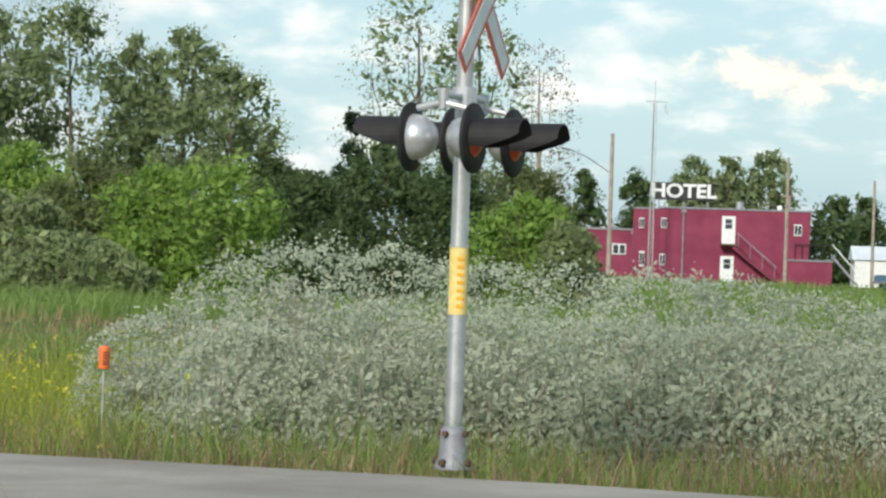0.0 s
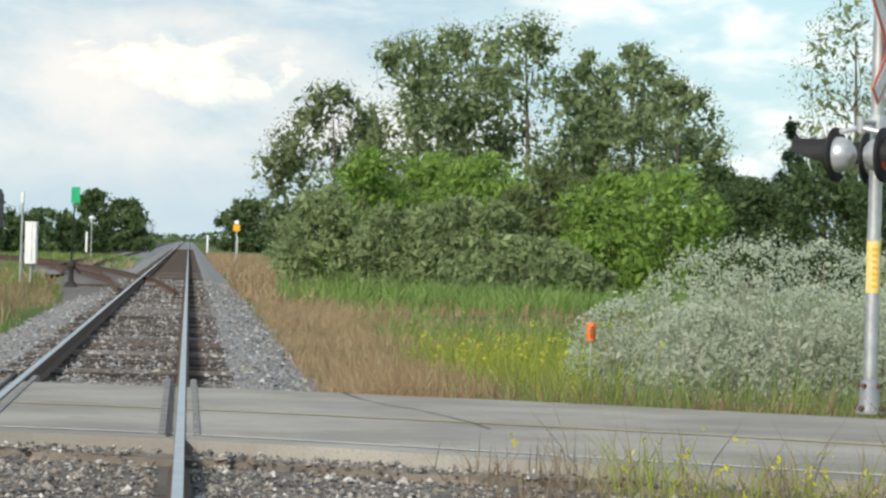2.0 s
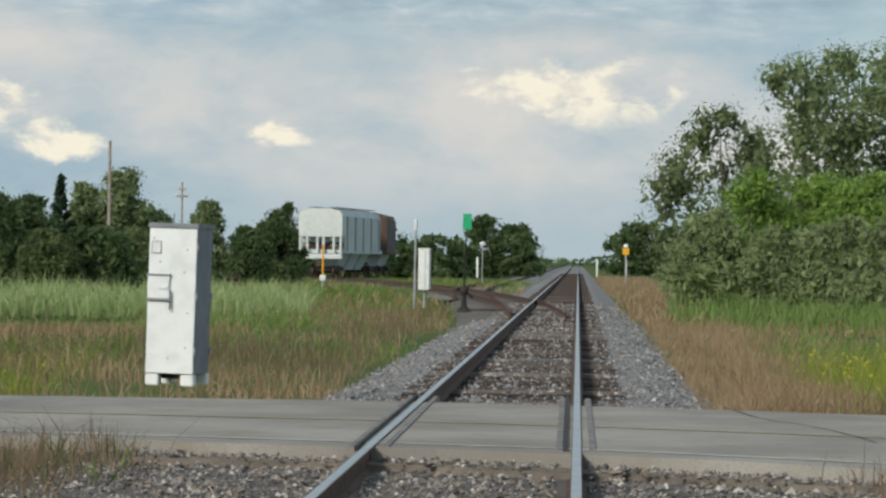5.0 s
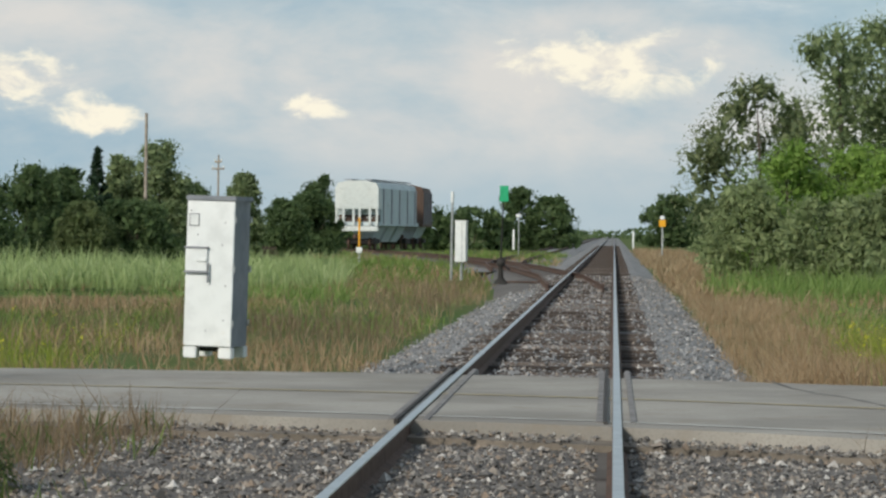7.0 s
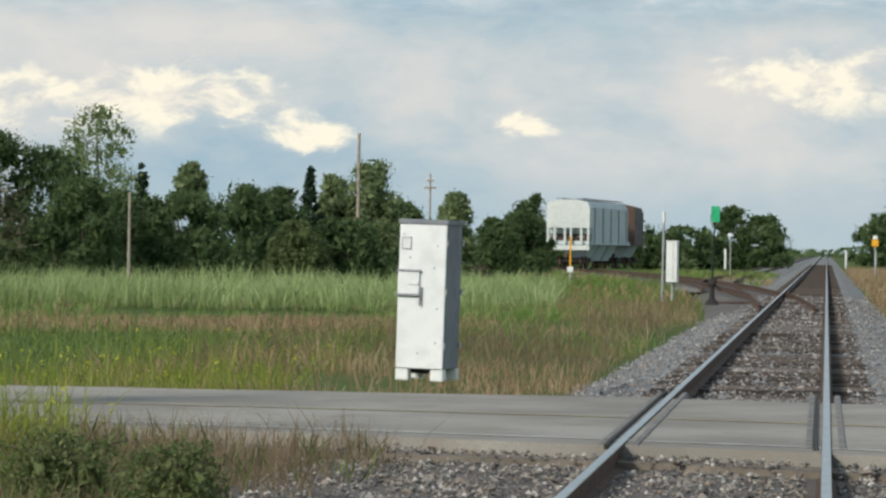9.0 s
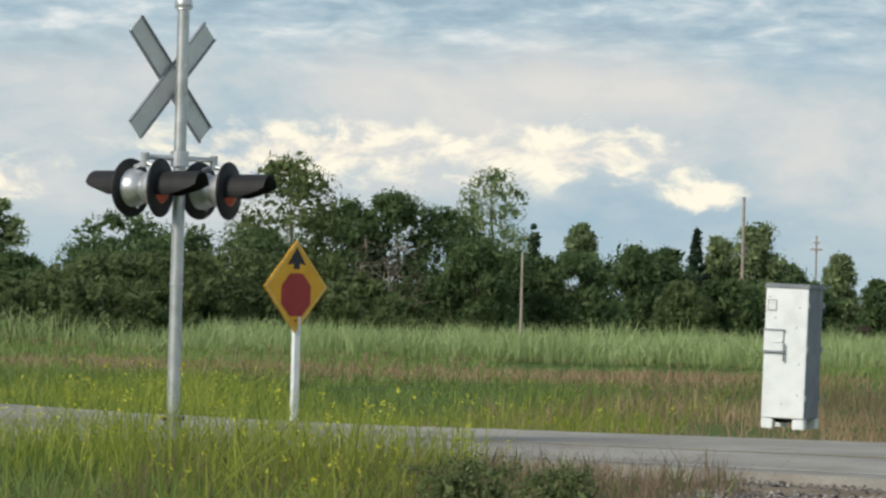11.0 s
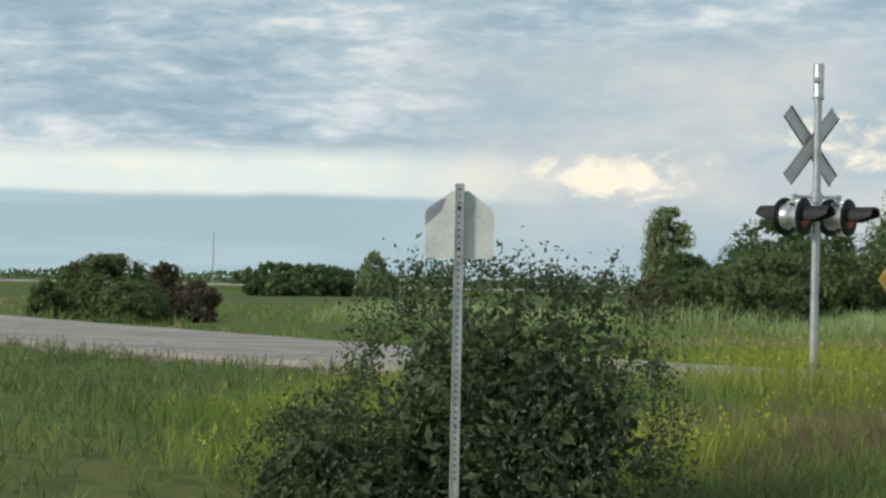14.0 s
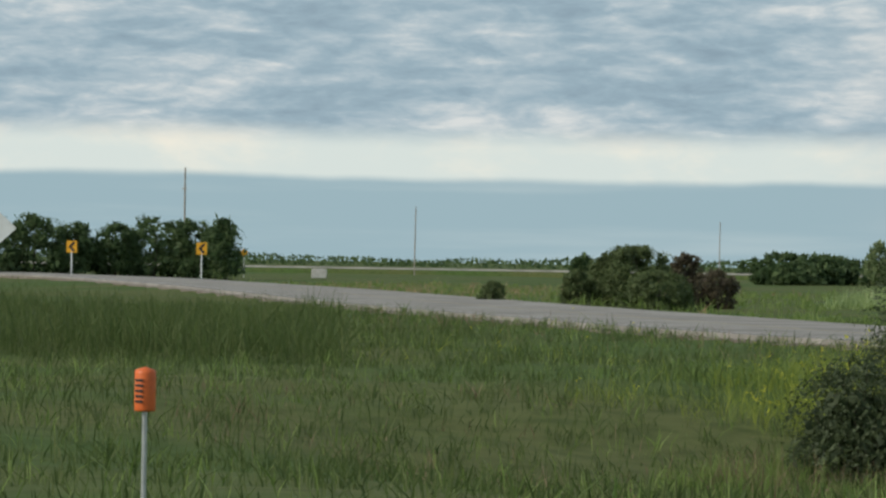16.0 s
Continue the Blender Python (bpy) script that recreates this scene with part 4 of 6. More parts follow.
def relay_cabinet():
    th = thing("relay_cabinet", -4.36, 36.95, -0.04, 9, "tall white metal relay cabinet standing by the tracks", "cabinet")
    th.matrix_basis = pose(-4.36, 36.95, -0.04, 0, 1.3, -9)
    W_, D_, H_ = 0.53, 0.66, 1.62
    # body coloured darker than the door to stand for its shaded side
    part("body", box(NB(), (0, 0, 0.12 + H_ / 2), (W_, D_, H_), None, 0.012), M["cab_shade"], th, "side panels with shade in their grey colour")
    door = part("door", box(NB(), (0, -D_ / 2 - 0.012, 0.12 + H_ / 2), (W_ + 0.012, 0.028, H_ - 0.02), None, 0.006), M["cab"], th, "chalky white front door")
    part("roof", box(NB(), (0.0, 0, 0.12 + H_ + 0.02), (W_ + 0.05, D_ + 0.07, 0.06), None, 0.012), M["cab_shade"], th, "overhanging lid in the shaded side colour")
    for x in (-0.2, 0.2):
        part("foot", box(NB(), (x, -D_ / 2 + 0.06, 0.06), (0.15, 0.14, 0.13), None, 0.01), M["cab"], th, "white foot")
        part("foot", box(NB(), (x, D_ / 2 - 0.06, 0.06), (0.15, 0.14, 0.13), None, 0.01), M["cab"], th, "white foot")
    part("underside", box(NB(), (0, 0, 0.095), (0.3, D_ - 0.2, 0.05)), M["dark"], th, "dark rusty underside")
    yf = -D_ / 2 - 0.03
    part("small_plate", box(NB(), (-0.185, yf, 1.52), (0.10, 0.012, 0.125), None, 0.004), M["white"], door, "small riveted plate")
    part("plate_edge", box(NB(), (-0.185, yf + 0.002, 1.52), (0.114, 0.008, 0.139)), M["trim"], door)
    hb = part("handle_box", box(NB(), (-0.145, yf - 0.012, 1.08), (0.25, 0.03, 0.25), None, 0.006), M["cab"], door, "raised lock box")
    for z in (0.945, 1.215):
        part("rim", box(NB(), (-0.145, yf - 0.018, z), (0.275, 0.04, 0.022), None, 0.004), M["trim"], hb, "dark edge strip")
    part("handle", box(NB(), (-0.085, yf - 0.034, 1.08), (0.11, 0.014, 0.04), None, 0.004), M["white"], hb)
    part("lever", box(NB(), (-0.005, yf - 0.03, 0.94), (0.018, 0.02, 0.22), None, 0.004), M["cab_shade"], hb, "hanging lock lever")
    for x, z in ((-0.22, 1.62), (0.14, 1.25), (0.17, 1.5), (0.19, 0.8), (0.18, 0.42), (-0.02, 0.3), (-0.14, 1.36)):
        part("rivet", rod(NB(), (x, yf + 0.012, z), (x, yf - 0.006, z), 0.009, 0.008, 8), M["trim"], door)
    for z in (0.35, 0.95, 1.5):
        part("hinge", rod(NB(), (W_ / 2 + 0.012, -D_ / 2, z), (W_ / 2 + 0.012, -D_ / 2, z + 0.07), 0.014, 0.014, 8), M["galv"], th)
        part("hinge", rod(NB(), (W_ / 2 + 0.012, D_ / 2, z), (W_ / 2 + 0.012, D_ / 2, z + 0.07), 0.014, 0.014, 8), M["galv"], th)
    return th


relay_cabinet()

# ---- things along the line ----


def switch_stand():
    th = thing("switch_stand", -3.38, 104, -0.25, 0, "black switch stand with a green rectangular target", "switch stand")
    part("base", lathe(NB(), [(0.22, 0), (0.2, 0.08), (0.09, 0.2), (0.07, 0.55), (0.13, 0.6), (0.13, 0.75), (0.05, 0.8)], ID, 8), M["dark"], th, "dark iron base")
    part("lever", rod(NB(), (0.05, 0, 0.65), (0.28, -0.05, 0.45), 0.03, 0.03, 8), M["black"], th)
    part("rod", rod(NB(), (0, 0, 0.7), (0.06, 0, 2.7), 0.028, 0.022, 8), M["black"], th)
    part("target", box(NB(), (0.08, -0.03, 2.83), (0.27, 0.015, 0.5), None, 0.004), M["green"], th, "green sheet target")
    part("throw_rod", rod(NB(), (0.2, 0, 0.08), (1.9, 0, 0.08), 0.03, 0.03, 8), M["rail_side"], th)


switch_stand()


def white_box():
    th = thing("signal_box", -4.8, 108, -0.2, -6, "small white metal equipment box on a post", "signal box")
    part("body", box(NB(), (0, 0, 1.25), (0.36, 0.4, 1.3), None, 0.015), M["white"], th)
    part("lid", box(NB(), (0, 0, 1.92), (0.4, 0.44, 0.05), None, 0.01), M["white"], th)
    part("door_seam", box(NB(), (0.05, -0.204, 1.25), (0.012, 0.008, 1.2)), M["trim"], th)
    part("post", rod(NB(), (0, 0.05, 0), (0, 0.05, 0.62), 0.05, 0.05, 10), M["galv"], th)
    th = thing("marker_pole", -5.02, 105.9, -0.2, 0, "thin grey and white pole beside the equipment box", "pole")
    part("pole", rod(NB(), (0, 0, 0), (0.02, 0, 2.8), 0.045, 0.04, 10), M["galv"], th)
    part("cap", rod(NB(), (0.02, 0, 2.5), (0.02, 0, 2.85), 0.055, 0.055, 10), M["white"], th)


white_box()
th = thing("yellow_marker_post", -11.25, 149.6, -0.2, 0, "yellow and white marker post by the siding", "marker post")
part("post", rod(NB(), (0, 0, 0), (0, 0, 0.55), 0.04, 0.04, 10), M["galv"], th)
part("white_band", box(NB(), (0, 0, 0.7), (0.28, 0.1, 0.26), None, 0.02), M["white"], th)
part("yellow_top", box(NB(), (0, 0, 1.5), (0.085, 0.06, 1.35), None, 0.02), M["yellow"], th)
th = thing("track_sign", 3.3, 210.5, 0.0, 0, "small yellow box-shaped sign on a post by the line", "track sign")
part("post", rod(NB(), (0, 0, 0), (0, 0, 2.0), 0.05, 0.05, 10), M["galv"], th)
part("panel", box(NB(), (0, -0.06, 2.05), (0.42, 0.1, 0.45), None, 0.02), M["yellow"], th)
part("lamp", lathe(NB(), [(0.14, 2.3), (0.16, 2.42), (0.08, 2.52), (0.001, 2.54)], ID, 12), M["white"], th)
th = thing("track_lamp", -5.46, 200, 0.0, 0, "small white round-topped marker beside the line", "marker post")
part("post", rod(NB(), (0, 0, 0), (0, 0, 2.3), 0.03, 0.03, 8), M["galv"], th)
part("head", lathe(NB(), [(0.05, 2.25), (0.18, 2.3), (0.18, 2.42), (0.05, 2.5), (0.001, 2.5)], ID, 12), M["white"], th)
for x, y in ((2.1, 300), (-7.5, 260), (5.2, 330)):
    th = thing("mile_post", x, y, 0.0, 0, "short white post beside the line", "post", "mile posts")
    part("post", box(NB(), (0, 0, 0.8), (0.16, 0.12, 1.6), None, 0.02), M["white"], th)
th = thing("timber_pile", -17.6, 160, -0.62, 12, "heap of old weathered timbers in the grass", "timber pile")
random.seed(5)
for k in range(7):
    part("timber", box(NB(), (random.uniform(-0.8, 0.8), random.uniform(-0.5, 0.5), 0.55 + 0.09 * k), (random.uniform(1.6, 2.6), 0.22, 0.18), Matrix.Rotation(random.uniform(-0.5, 0.5), 4, "Z") @ Matrix.Rotation(random.uniform(-0.2, 0.2), 4, "Y"), 0.01), M["wood" if k % 2 else "boxcar"], th)


def hopper_car(x, y, turn, body, sidemat, label, ln=17.0, ends=True):
    """A covered hopper seen from its end; local y runs along the car."""
    th = thing("hopper_car" if ends else "freight_car", x, y, 0.0, turn, label, "railway car")
    hw_, top, low = 1.55, 4.9, 1.6
    prof = [(-hw_, low + 0.35), (-hw_, top - 0.55), (-hw_ + 0.18, top - 0.18), (-0.6, top), (0.6, top), (hw_ - 0.18, top - 0.18), (hw_, top - 0.55), (hw_, low + 0.35)]
    bm = NB()
    prism(bm, prof, ln - 2.4, Matrix.Translation((0, ln / 2, 0)))
    part("body", bm, sidemat, th, "curved steel body")
    if ends:
        e = part("end_sheet", prism(NB(), [(-hw_, 2.9), (-hw_, top - 0.55), (-hw_ + 0.18, top - 0.18), (-0.6, top), (0.6, top), (hw_ - 0.18, top - 0.18), (hw_, top - 0.55), (hw_, 2.9)], 1.2, Matrix.Translation((0, 0.65, 0))), body, th, "pale upper end sheet")
        for xx in (-1.45, -0.95, -0.22, 0.22, 0.95, 1.45):
            part("end_post", box(NB(), (xx, 0.1, 2.35), (0.16, 0.16, 1.3), None, 0.02), body, e)
        part("slope_sheet", box(NB(), (0, 1.15, 2.3), (2.9, 0.1, 1.5), Matrix.Rotation(radians(-30), 4, "X")), M["boxcar"], th, "dark sloping sheet")
        part("end_sill", box(NB(), (0, 0.15, 1.5), (3.1, 0.4, 0.35), None, 0.03), body, th, "end sill")
        for xx in (-1.2, 0.7):
            for k in range(7):
                part("ladder_rung", box(NB(), (xx + 0.25, 0.02, 1.9 + 0.4 * k), (0.45, 0.03, 0.04)), body, th)
        for xx in (-0.75, 0.75):
            part("walkway", box(NB(), (xx, ln / 2, top + 0.08), (0.5, ln - 1, 0.06)), M["trim"], th, "roof walkway")
    for k in range(5):
        part("side_rib", box(NB(), (hw_ + 0.02, 2.0 + k * (ln - 4) / 4, 3.1), (0.09, 0.22, 2.5), None, 0.02), M["trim"], th)
    for k in range(3):
        part("hopper_chute", prism(NB(), [(-1.2, low + 0.4), (1.2, low + 0.4), (0.45, 0.55), (-0.45, 0.55)], 3.0, Matrix.Translation((0, 4.5 + k * 4, 0))), M["hopper_grey"], th)
    part("side_sill", box(NB(), (0, ln / 2, low + 0.25), (3.12, ln - 0.6, 0.28), None, 0.02), sidemat, th)
    for yy in (2.2, ln - 2.2):
        tr = part("truck", box(NB(), (0, yy, 0.62), (2.2, 2.2, 0.35), None, 0.05), M["dark"], th, "wheel truck")
        for dy in (-0.85, 0.85):
            for xx in (-0.75, 0.75):
                part("wheel", rod(NB(), (xx - 0.06, yy + dy, 0.44), (xx + 0.06, yy + dy, 0.44), 0.44, 0.44, 20), M["rail_side"], tr, "rusty steel wheel")
            part("axle", rod(NB(), (-0.8, yy + dy, 0.44), (0.8, yy + dy, 0.44), 0.08, 0.08, 8), M["dark"], tr)
    part("coupler", box(NB(), (0, -0.25, 0.95), (0.28, 0.7, 0.3), None, 0.04), M["boxcar"], th, "rusty coupler")
    return th


hopper_car(-17.85, 234.4, -6.5, M["hopper"], M["hopper_side"], "pale grey-white covered hopper car standing on the siding")
hopper_car(-15.75, 252.4, 0.0, M["boxcar"], M["boxcar"], "rusty brown freight car coupled behind the hopper", 14.0, False)

# ---- hotel ----
HT = facing(-0.27, -0.96)
hotel = thing("hotel_building", 71.6, 257.4, -0.45, 0, "maroon two-storey flat-roofed hotel with white doors", "building")
hotel.matrix_basis = Matrix.Translation((71.6, 257.4, -0.45)) @ HT
part("wall", box(NB(), (5.75, 4.0, 2.95), (11.6, 8.0, 5.9)), M["maroon"], hotel, "maroon stucco main block")
part("wall", box(NB(), (-1.1, 3.3, 2.9), (2.1, 5.0, 5.8)), M["maroon"], hotel, "maroon recessed block")
part("wall", box(NB(), (-5.0, 3.6, 2.05), (6.6, 4.6, 4.1)), M["maroon"], hotel, "maroon one-storey wing")
part("wall", box(NB(), (11.6, 1.6, 1.05), (3.4, 4.0, 2.1)), M["maroon"], hotel, "maroon low annex")
for c, s in (((5.75, 4, 5.96), (11.8, 8.2, 0.14)), ((-1.1, 3.3, 5.86), (2.2, 5.2, 0.12)), ((-5.0, 3.6, 4.16), (6.8, 4.8, 0.14)), ((11.6, 1.6, 2.16), (3.6, 4.2, 0.12))):
    part("roof_edge", box(NB(), c, s, None, 0.02), M["trim"], hotel, "grey metal roof edge")


def hotel_opening(x, z, w_, h_, y, door=False):
    o = part("door" if door else "window", box(NB(), (x, y - 0.05, z), (w_, 0.12, h_), None, 0.02), M["white"], hotel, "white door" if door else "white framed window")
    if door:
        part("pane", box(NB(), (x, y - 0.12, z + h_ * 0.22), (w_ * 0.5, 0.04, h_ * 0.34)), M["glass"], o)
        part("mullion", box(NB(), (x, y - 0.15, z + h_ * 0.22), (w_ * 0.5, 0.03, 0.05)), M["white"], o)
    else:
        for s in (-1, 1):
            part("pane", box(NB(), (x + s * w_ * 0.23, y - 0.12, z), (w_ * 0.36, 0.04, h_ * 0.78)), M["glass"], o)


hotel_opening(5.25, 4.35, 1.05, 2.15, 0, True)
hotel_opening(5.2, 1.25, 1.05, 2.15, 0, True)
hotel_opening(10.6, 4.5, 0.6, 0.9, 0)
hotel_opening(0.25, 4.75, 0.45, 0.8, 0)
hotel_opening(0.2, 1.9, 0.45, 0.9, 0)
hotel_opening(-1.5, 4.7, 0.4, 0.8, 0.8)
hotel_opening(-1.4, 1.9, 0.4, 1.2, 0.8)
hotel_opening(-3.2, 2.6, 1.1, 0.85, 1.3)
part("dark_opening", box(NB(), (-6.1, 1.28, 1.2), (0.9, 0.1, 1.2)), M["glass"], hotel, "dark low opening")
for x, y, z in ((1.75, 0, 5.7), (-2.1, 1.25, 3.9)):
    part("downpipe", rod(NB(), (x, y - 0.1, 0.2), (x, y - 0.1, z), 0.07, 0.07, 8), M["trim"], hotel)
    part("rain_head", box(NB(), (x, y - 0.12, z), (0.4, 0.25, 0.25), None, 0.03), M["trim"], hotel)
st = part("stair", box(NB(), (5.3, -0.6, 3.18), (1.4, 1.0, 0.12)), M["boxcar"], hotel, "steel landing and outside stair")
part("stringer", box(NB(), (7.25, -0.6, 1.75), (4.1, 0.9, 0.22), Matrix.Rotation(radians(38), 4, "Y")), M["maroon"], st)
for k in range(11):
    part("step", box(NB(), (5.9 + 0.28 * k, -0.6, 3.05 - 0.24 * k), (0.3, 0.95, 0.05)), M["boxcar"], st)
part("handrail", rod(NB(), (5.9, -1.05, 4.15), (9.0, -1.05, 1.55), 0.04, 0.04, 8), M["trim"], st)
for k in range(4):
    part("rail_post", rod(NB(), (6.0 + k * 0.95, -1.05, 4.05 - k * 0.8), (6.0 + k * 0.95, -1.05, 2.95 - k * 0.8), 0.025, 0.025, 6), M["trim"], st)
for k in range(6):
    part("roof_rail_post", rod(NB(), (10.4 + 0.55 * k, -0.2, 2.2), (10.4 + 0.55 * k, -0.2, 3.4), 0.035, 0.035, 6), M["dark"], hotel)
part("roof_rail", rod(NB(), (10.4, -0.2, 3.4), (13.2, -0.2, 3.4), 0.04, 0.04, 6), M["dark"], hotel)
part("side_stair", box(NB(), (14.3, 0.8, 1.5), (3.2, 0.8, 0.16), Matrix.Rotation(radians(48), 4, "Y")), M["trim"], hotel, "grey side stair")
part("side_handrail", rod(NB(), (13.3, 0.4, 3.5), (15.4, 0.4, 1.2), 0.05, 0.05, 6), M["white"], hotel)
part("roof_vent", rod(NB(), (6.1, 2.0, 5.95), (6.1, 2.0, 6.6), 0.28, 0.3, 12), M["galv"], hotel)
part("roof_vent", box(NB(), (9.2, 2.0, 6.2), (0.35, 0.35, 0.4), None, 0.03), M["white"], hotel)
sign = thing("hotel_sign", 0, 0, 0, 0, "black rooftop sign board with white HOTEL letters", "sign")
sign.matrix_basis = hotel.matrix_basis.copy()
brd = part("board", box(NB(), (1.7, 1.4, 7.25), (4.7, 0.14, 1.35), None, 0.03), M["board"], sign, "black board")
for x in (-0.2, 1.7, 3.6):
    part("support", box(NB(), (x, 1.6, 6.3), (0.1, 0.1, 0.9)), M["trim"], sign)
cu = bpy.data.curves.new("letters", "FONT")
cu.body, cu.size, cu.extrude, cu.align_x, cu.align_y, cu.offset = "HOTEL", 1.55, 0.03, "CENTER", "CENTER", 0.05
tmp = bpy.data.objects.new("letters_source", cu)
me = bpy.data.meshes.new_from_object(tmp)
bpy.data.objects.remove(tmp)
me.materials.append(M["white"])
let = new("letters", me)
let.parent = sign
let.matrix_basis = Matrix.Translation((1.7, 1.29, 7.25)) @ Matrix.Rotation(radians(90), 4, "X") @ Matrix.Diagonal((1.05, 0.95, 1, 1))
tagged(let, "white block letters reading HOTEL")
tower = thing("lattice_tower", 69.8, 253.8, -0.4, 0, "thin grey lattice radio tower beside the hotel", "tower")
legs = [(0.22 * math.cos(radians(a)), 0.22 * math.sin(radians(a))) for a in (90, 210, 330)]
for x, y in legs:
    part("leg", rod(NB(), (x, y, 0), (x * 0.6, y * 0.6, 13.8), 0.035, 0.03, 6), M["galv"], tower)
bm = NB()
for k in range(38):
    for i in range(3):
        a, b = legs[i], legs[(i + 1) % 3]
        s0, s1 = 1 - 0.4 * k / 38, 1 - 0.4 * (k + 1) / 38
        rod(bm, (a[0] * s0, a[1] * s0, 0.36 * k), (b[0] * s1, b[1] * s1, 0.36 * (k + 1)), 0.016, 0.016, 4)
part("bracing", bm, M["galv"], tower)
part("antenna", rod(NB(), (0, 0, 13.8), (0, 0, 15.6), 0.03, 0.02, 6), M["galv"], tower)
part("antenna", rod(NB(), (-0.7, 0, 13.9), (1.0, 0, 13.9), 0.025, 0.025, 6), M["galv"], tower)
part("antenna", rod(NB(), (0.95, 0, 12.9), (0.85, 0, 13.7), 0.09, 0.03, 8), M["galv"], tower)
shed = thing("white_shed", 97.5, 268, -0.4, 0, "low white metal shed with a pale blue roof", "shed")
shed.matrix_basis = Matrix.Translation((97.5, 268, -0.4)) @ HT
part("wall", box(NB(), (0, 3, 1.2), (12, 6, 2.4)), M["white"], shed)
part("roof", prism(NB(), [(-0.3, 2.35), (6.3, 2.35), (3.0, 3.5)], 12.4, Matrix.Rotation(radians(-90), 4, "Z") @ Matrix.Translation((-6.1, 0, 0)) @ Matrix.Translation((0, 0, 0))), M["roofwhite"], shed)


def pickup(x, y, turn):
    th = thing("pickup_truck", x, y, -0.4, turn, "dull blue pickup truck parked by the hotel", "car")
    part("body", box(NB(), (0, 0, 0.85), (4.8, 1.8, 0.7), None, 0.12), M["blue"], th)
    part("cab", prism(NB(), [(-0.3, 1.15), (1.5, 1.15), (1.1, 1.85), (0.0, 1.85)], 1.6, ID), M["blue"], th)
    part("window", prism(NB(), [(0.0, 1.22), (1.2, 1.22), (0.95, 1.75), (0.12, 1.75)], 1.64, ID), M["glass"], th)
    for xx in (-1.5, 1.5):
        for yy in (-0.82, 0.82):
            wl = part("wheel", rod(NB(), (xx, yy - 0.12, 0.36), (xx, yy + 0.12, 0.36), 0.36, 0.36, 20), M["dark"], th, "black tyre")
            part("rim", rod(NB(), (xx, yy - 0.13, 0.36), (xx, yy + 0.13, 0.36), 0.2, 0.2, 14), M["silver"], wl)
    part("bumper", box(NB(), (-2.45, 0, 0.6), (0.15, 1.8, 0.2), None, 0.03), M["silver"], th)


pickup(90.0, 252.5, 12)

# ---- trees and bushes ----


def leaf_quads(c, size, r, droop=0.3):
    """Small pointed leaves at the places c: arrays of vertices and faces."""
    n = len(c)
    a = r.normal(size=(n, 3))
    a[:, 2] -= droop
    a /= np.linalg.norm(a, axis=1)[:, None]
    b = np.cross(a, r.normal(size=(n, 3)))
    b /= np.linalg.norm(b, axis=1)[:, None]
    ln = (size * r.uniform(0.6, 1.3, n))[:, None]
    v = np.stack([c - a * ln, c + b * ln * 0.45, c + a * ln, c - b * ln * 0.45], 1).reshape(-1, 3)
    return v, np.arange(n * 4).reshape(-1, 4)


SHAPES = {  # lowest leaf, roundness of the outline, clump size, gaps, leaves per square metre
    "poplar": (0.03, 0.75, 0.15, 0.08, 280), "shaggy": (0.02, 0.9, 0.14, 0.2, 240), "maple": (0.0, 1.25, 0.22, 0.05, 330), "willow": (0.0, 1.2, 0.17, 0.05, 320),
    "sallow": (0.0, 1.2, 0.17, 0.05, 320), "olive": (0.03, 1.0, 0.16, 0.15, 300), "dark": (0.0, 1.1, 0.19, 0.05, 300), "spruce": (0.03, 0.0, 0.10, 0.1, 330), "sparse": (0.08, 0.9, 0.12, 0.4, 260), "bare": (0.15, 1.0, 0.12, 0.7, 50), "brown": (0.0, 1.1, 0.18, 0.2, 260),
}


def clump_shell(cen, rad, n, r, flat=0.85, wisps=0.1):
    """Leaf places on the outer faces of overlapping clumps; places deep inside a neighbour are left out."""
    j = r.choice(len(cen), int(n * 1.7), p=rad ** 2 / np.sum(rad ** 2))
    d = r.normal(size=(len(j), 3))
    d[:, 2] += 0.35
    d /= np.linalg.norm(d, axis=1)[:, None]
    q = 0.72 + 0.34 * r.uniform(0, 1, len(j)) ** 0.7
    q = np.where(r.random(len(j)) < wisps, q * r.uniform(1.05, 1.45, len(j)), q)
    p = cen[j] + d * (rad[j] * q)[:, None] * np.array([1, 1, flat])
    keep = np.ones(len(p), bool)
    for k in range(len(cen)):
        e = (p - cen[k]) / np.array([1, 1, flat])
        keep &= (j == k) | (np.einsum("ij,ij->i", e, e) > (0.72 * rad[k]) ** 2)
    return p[keep][:n]


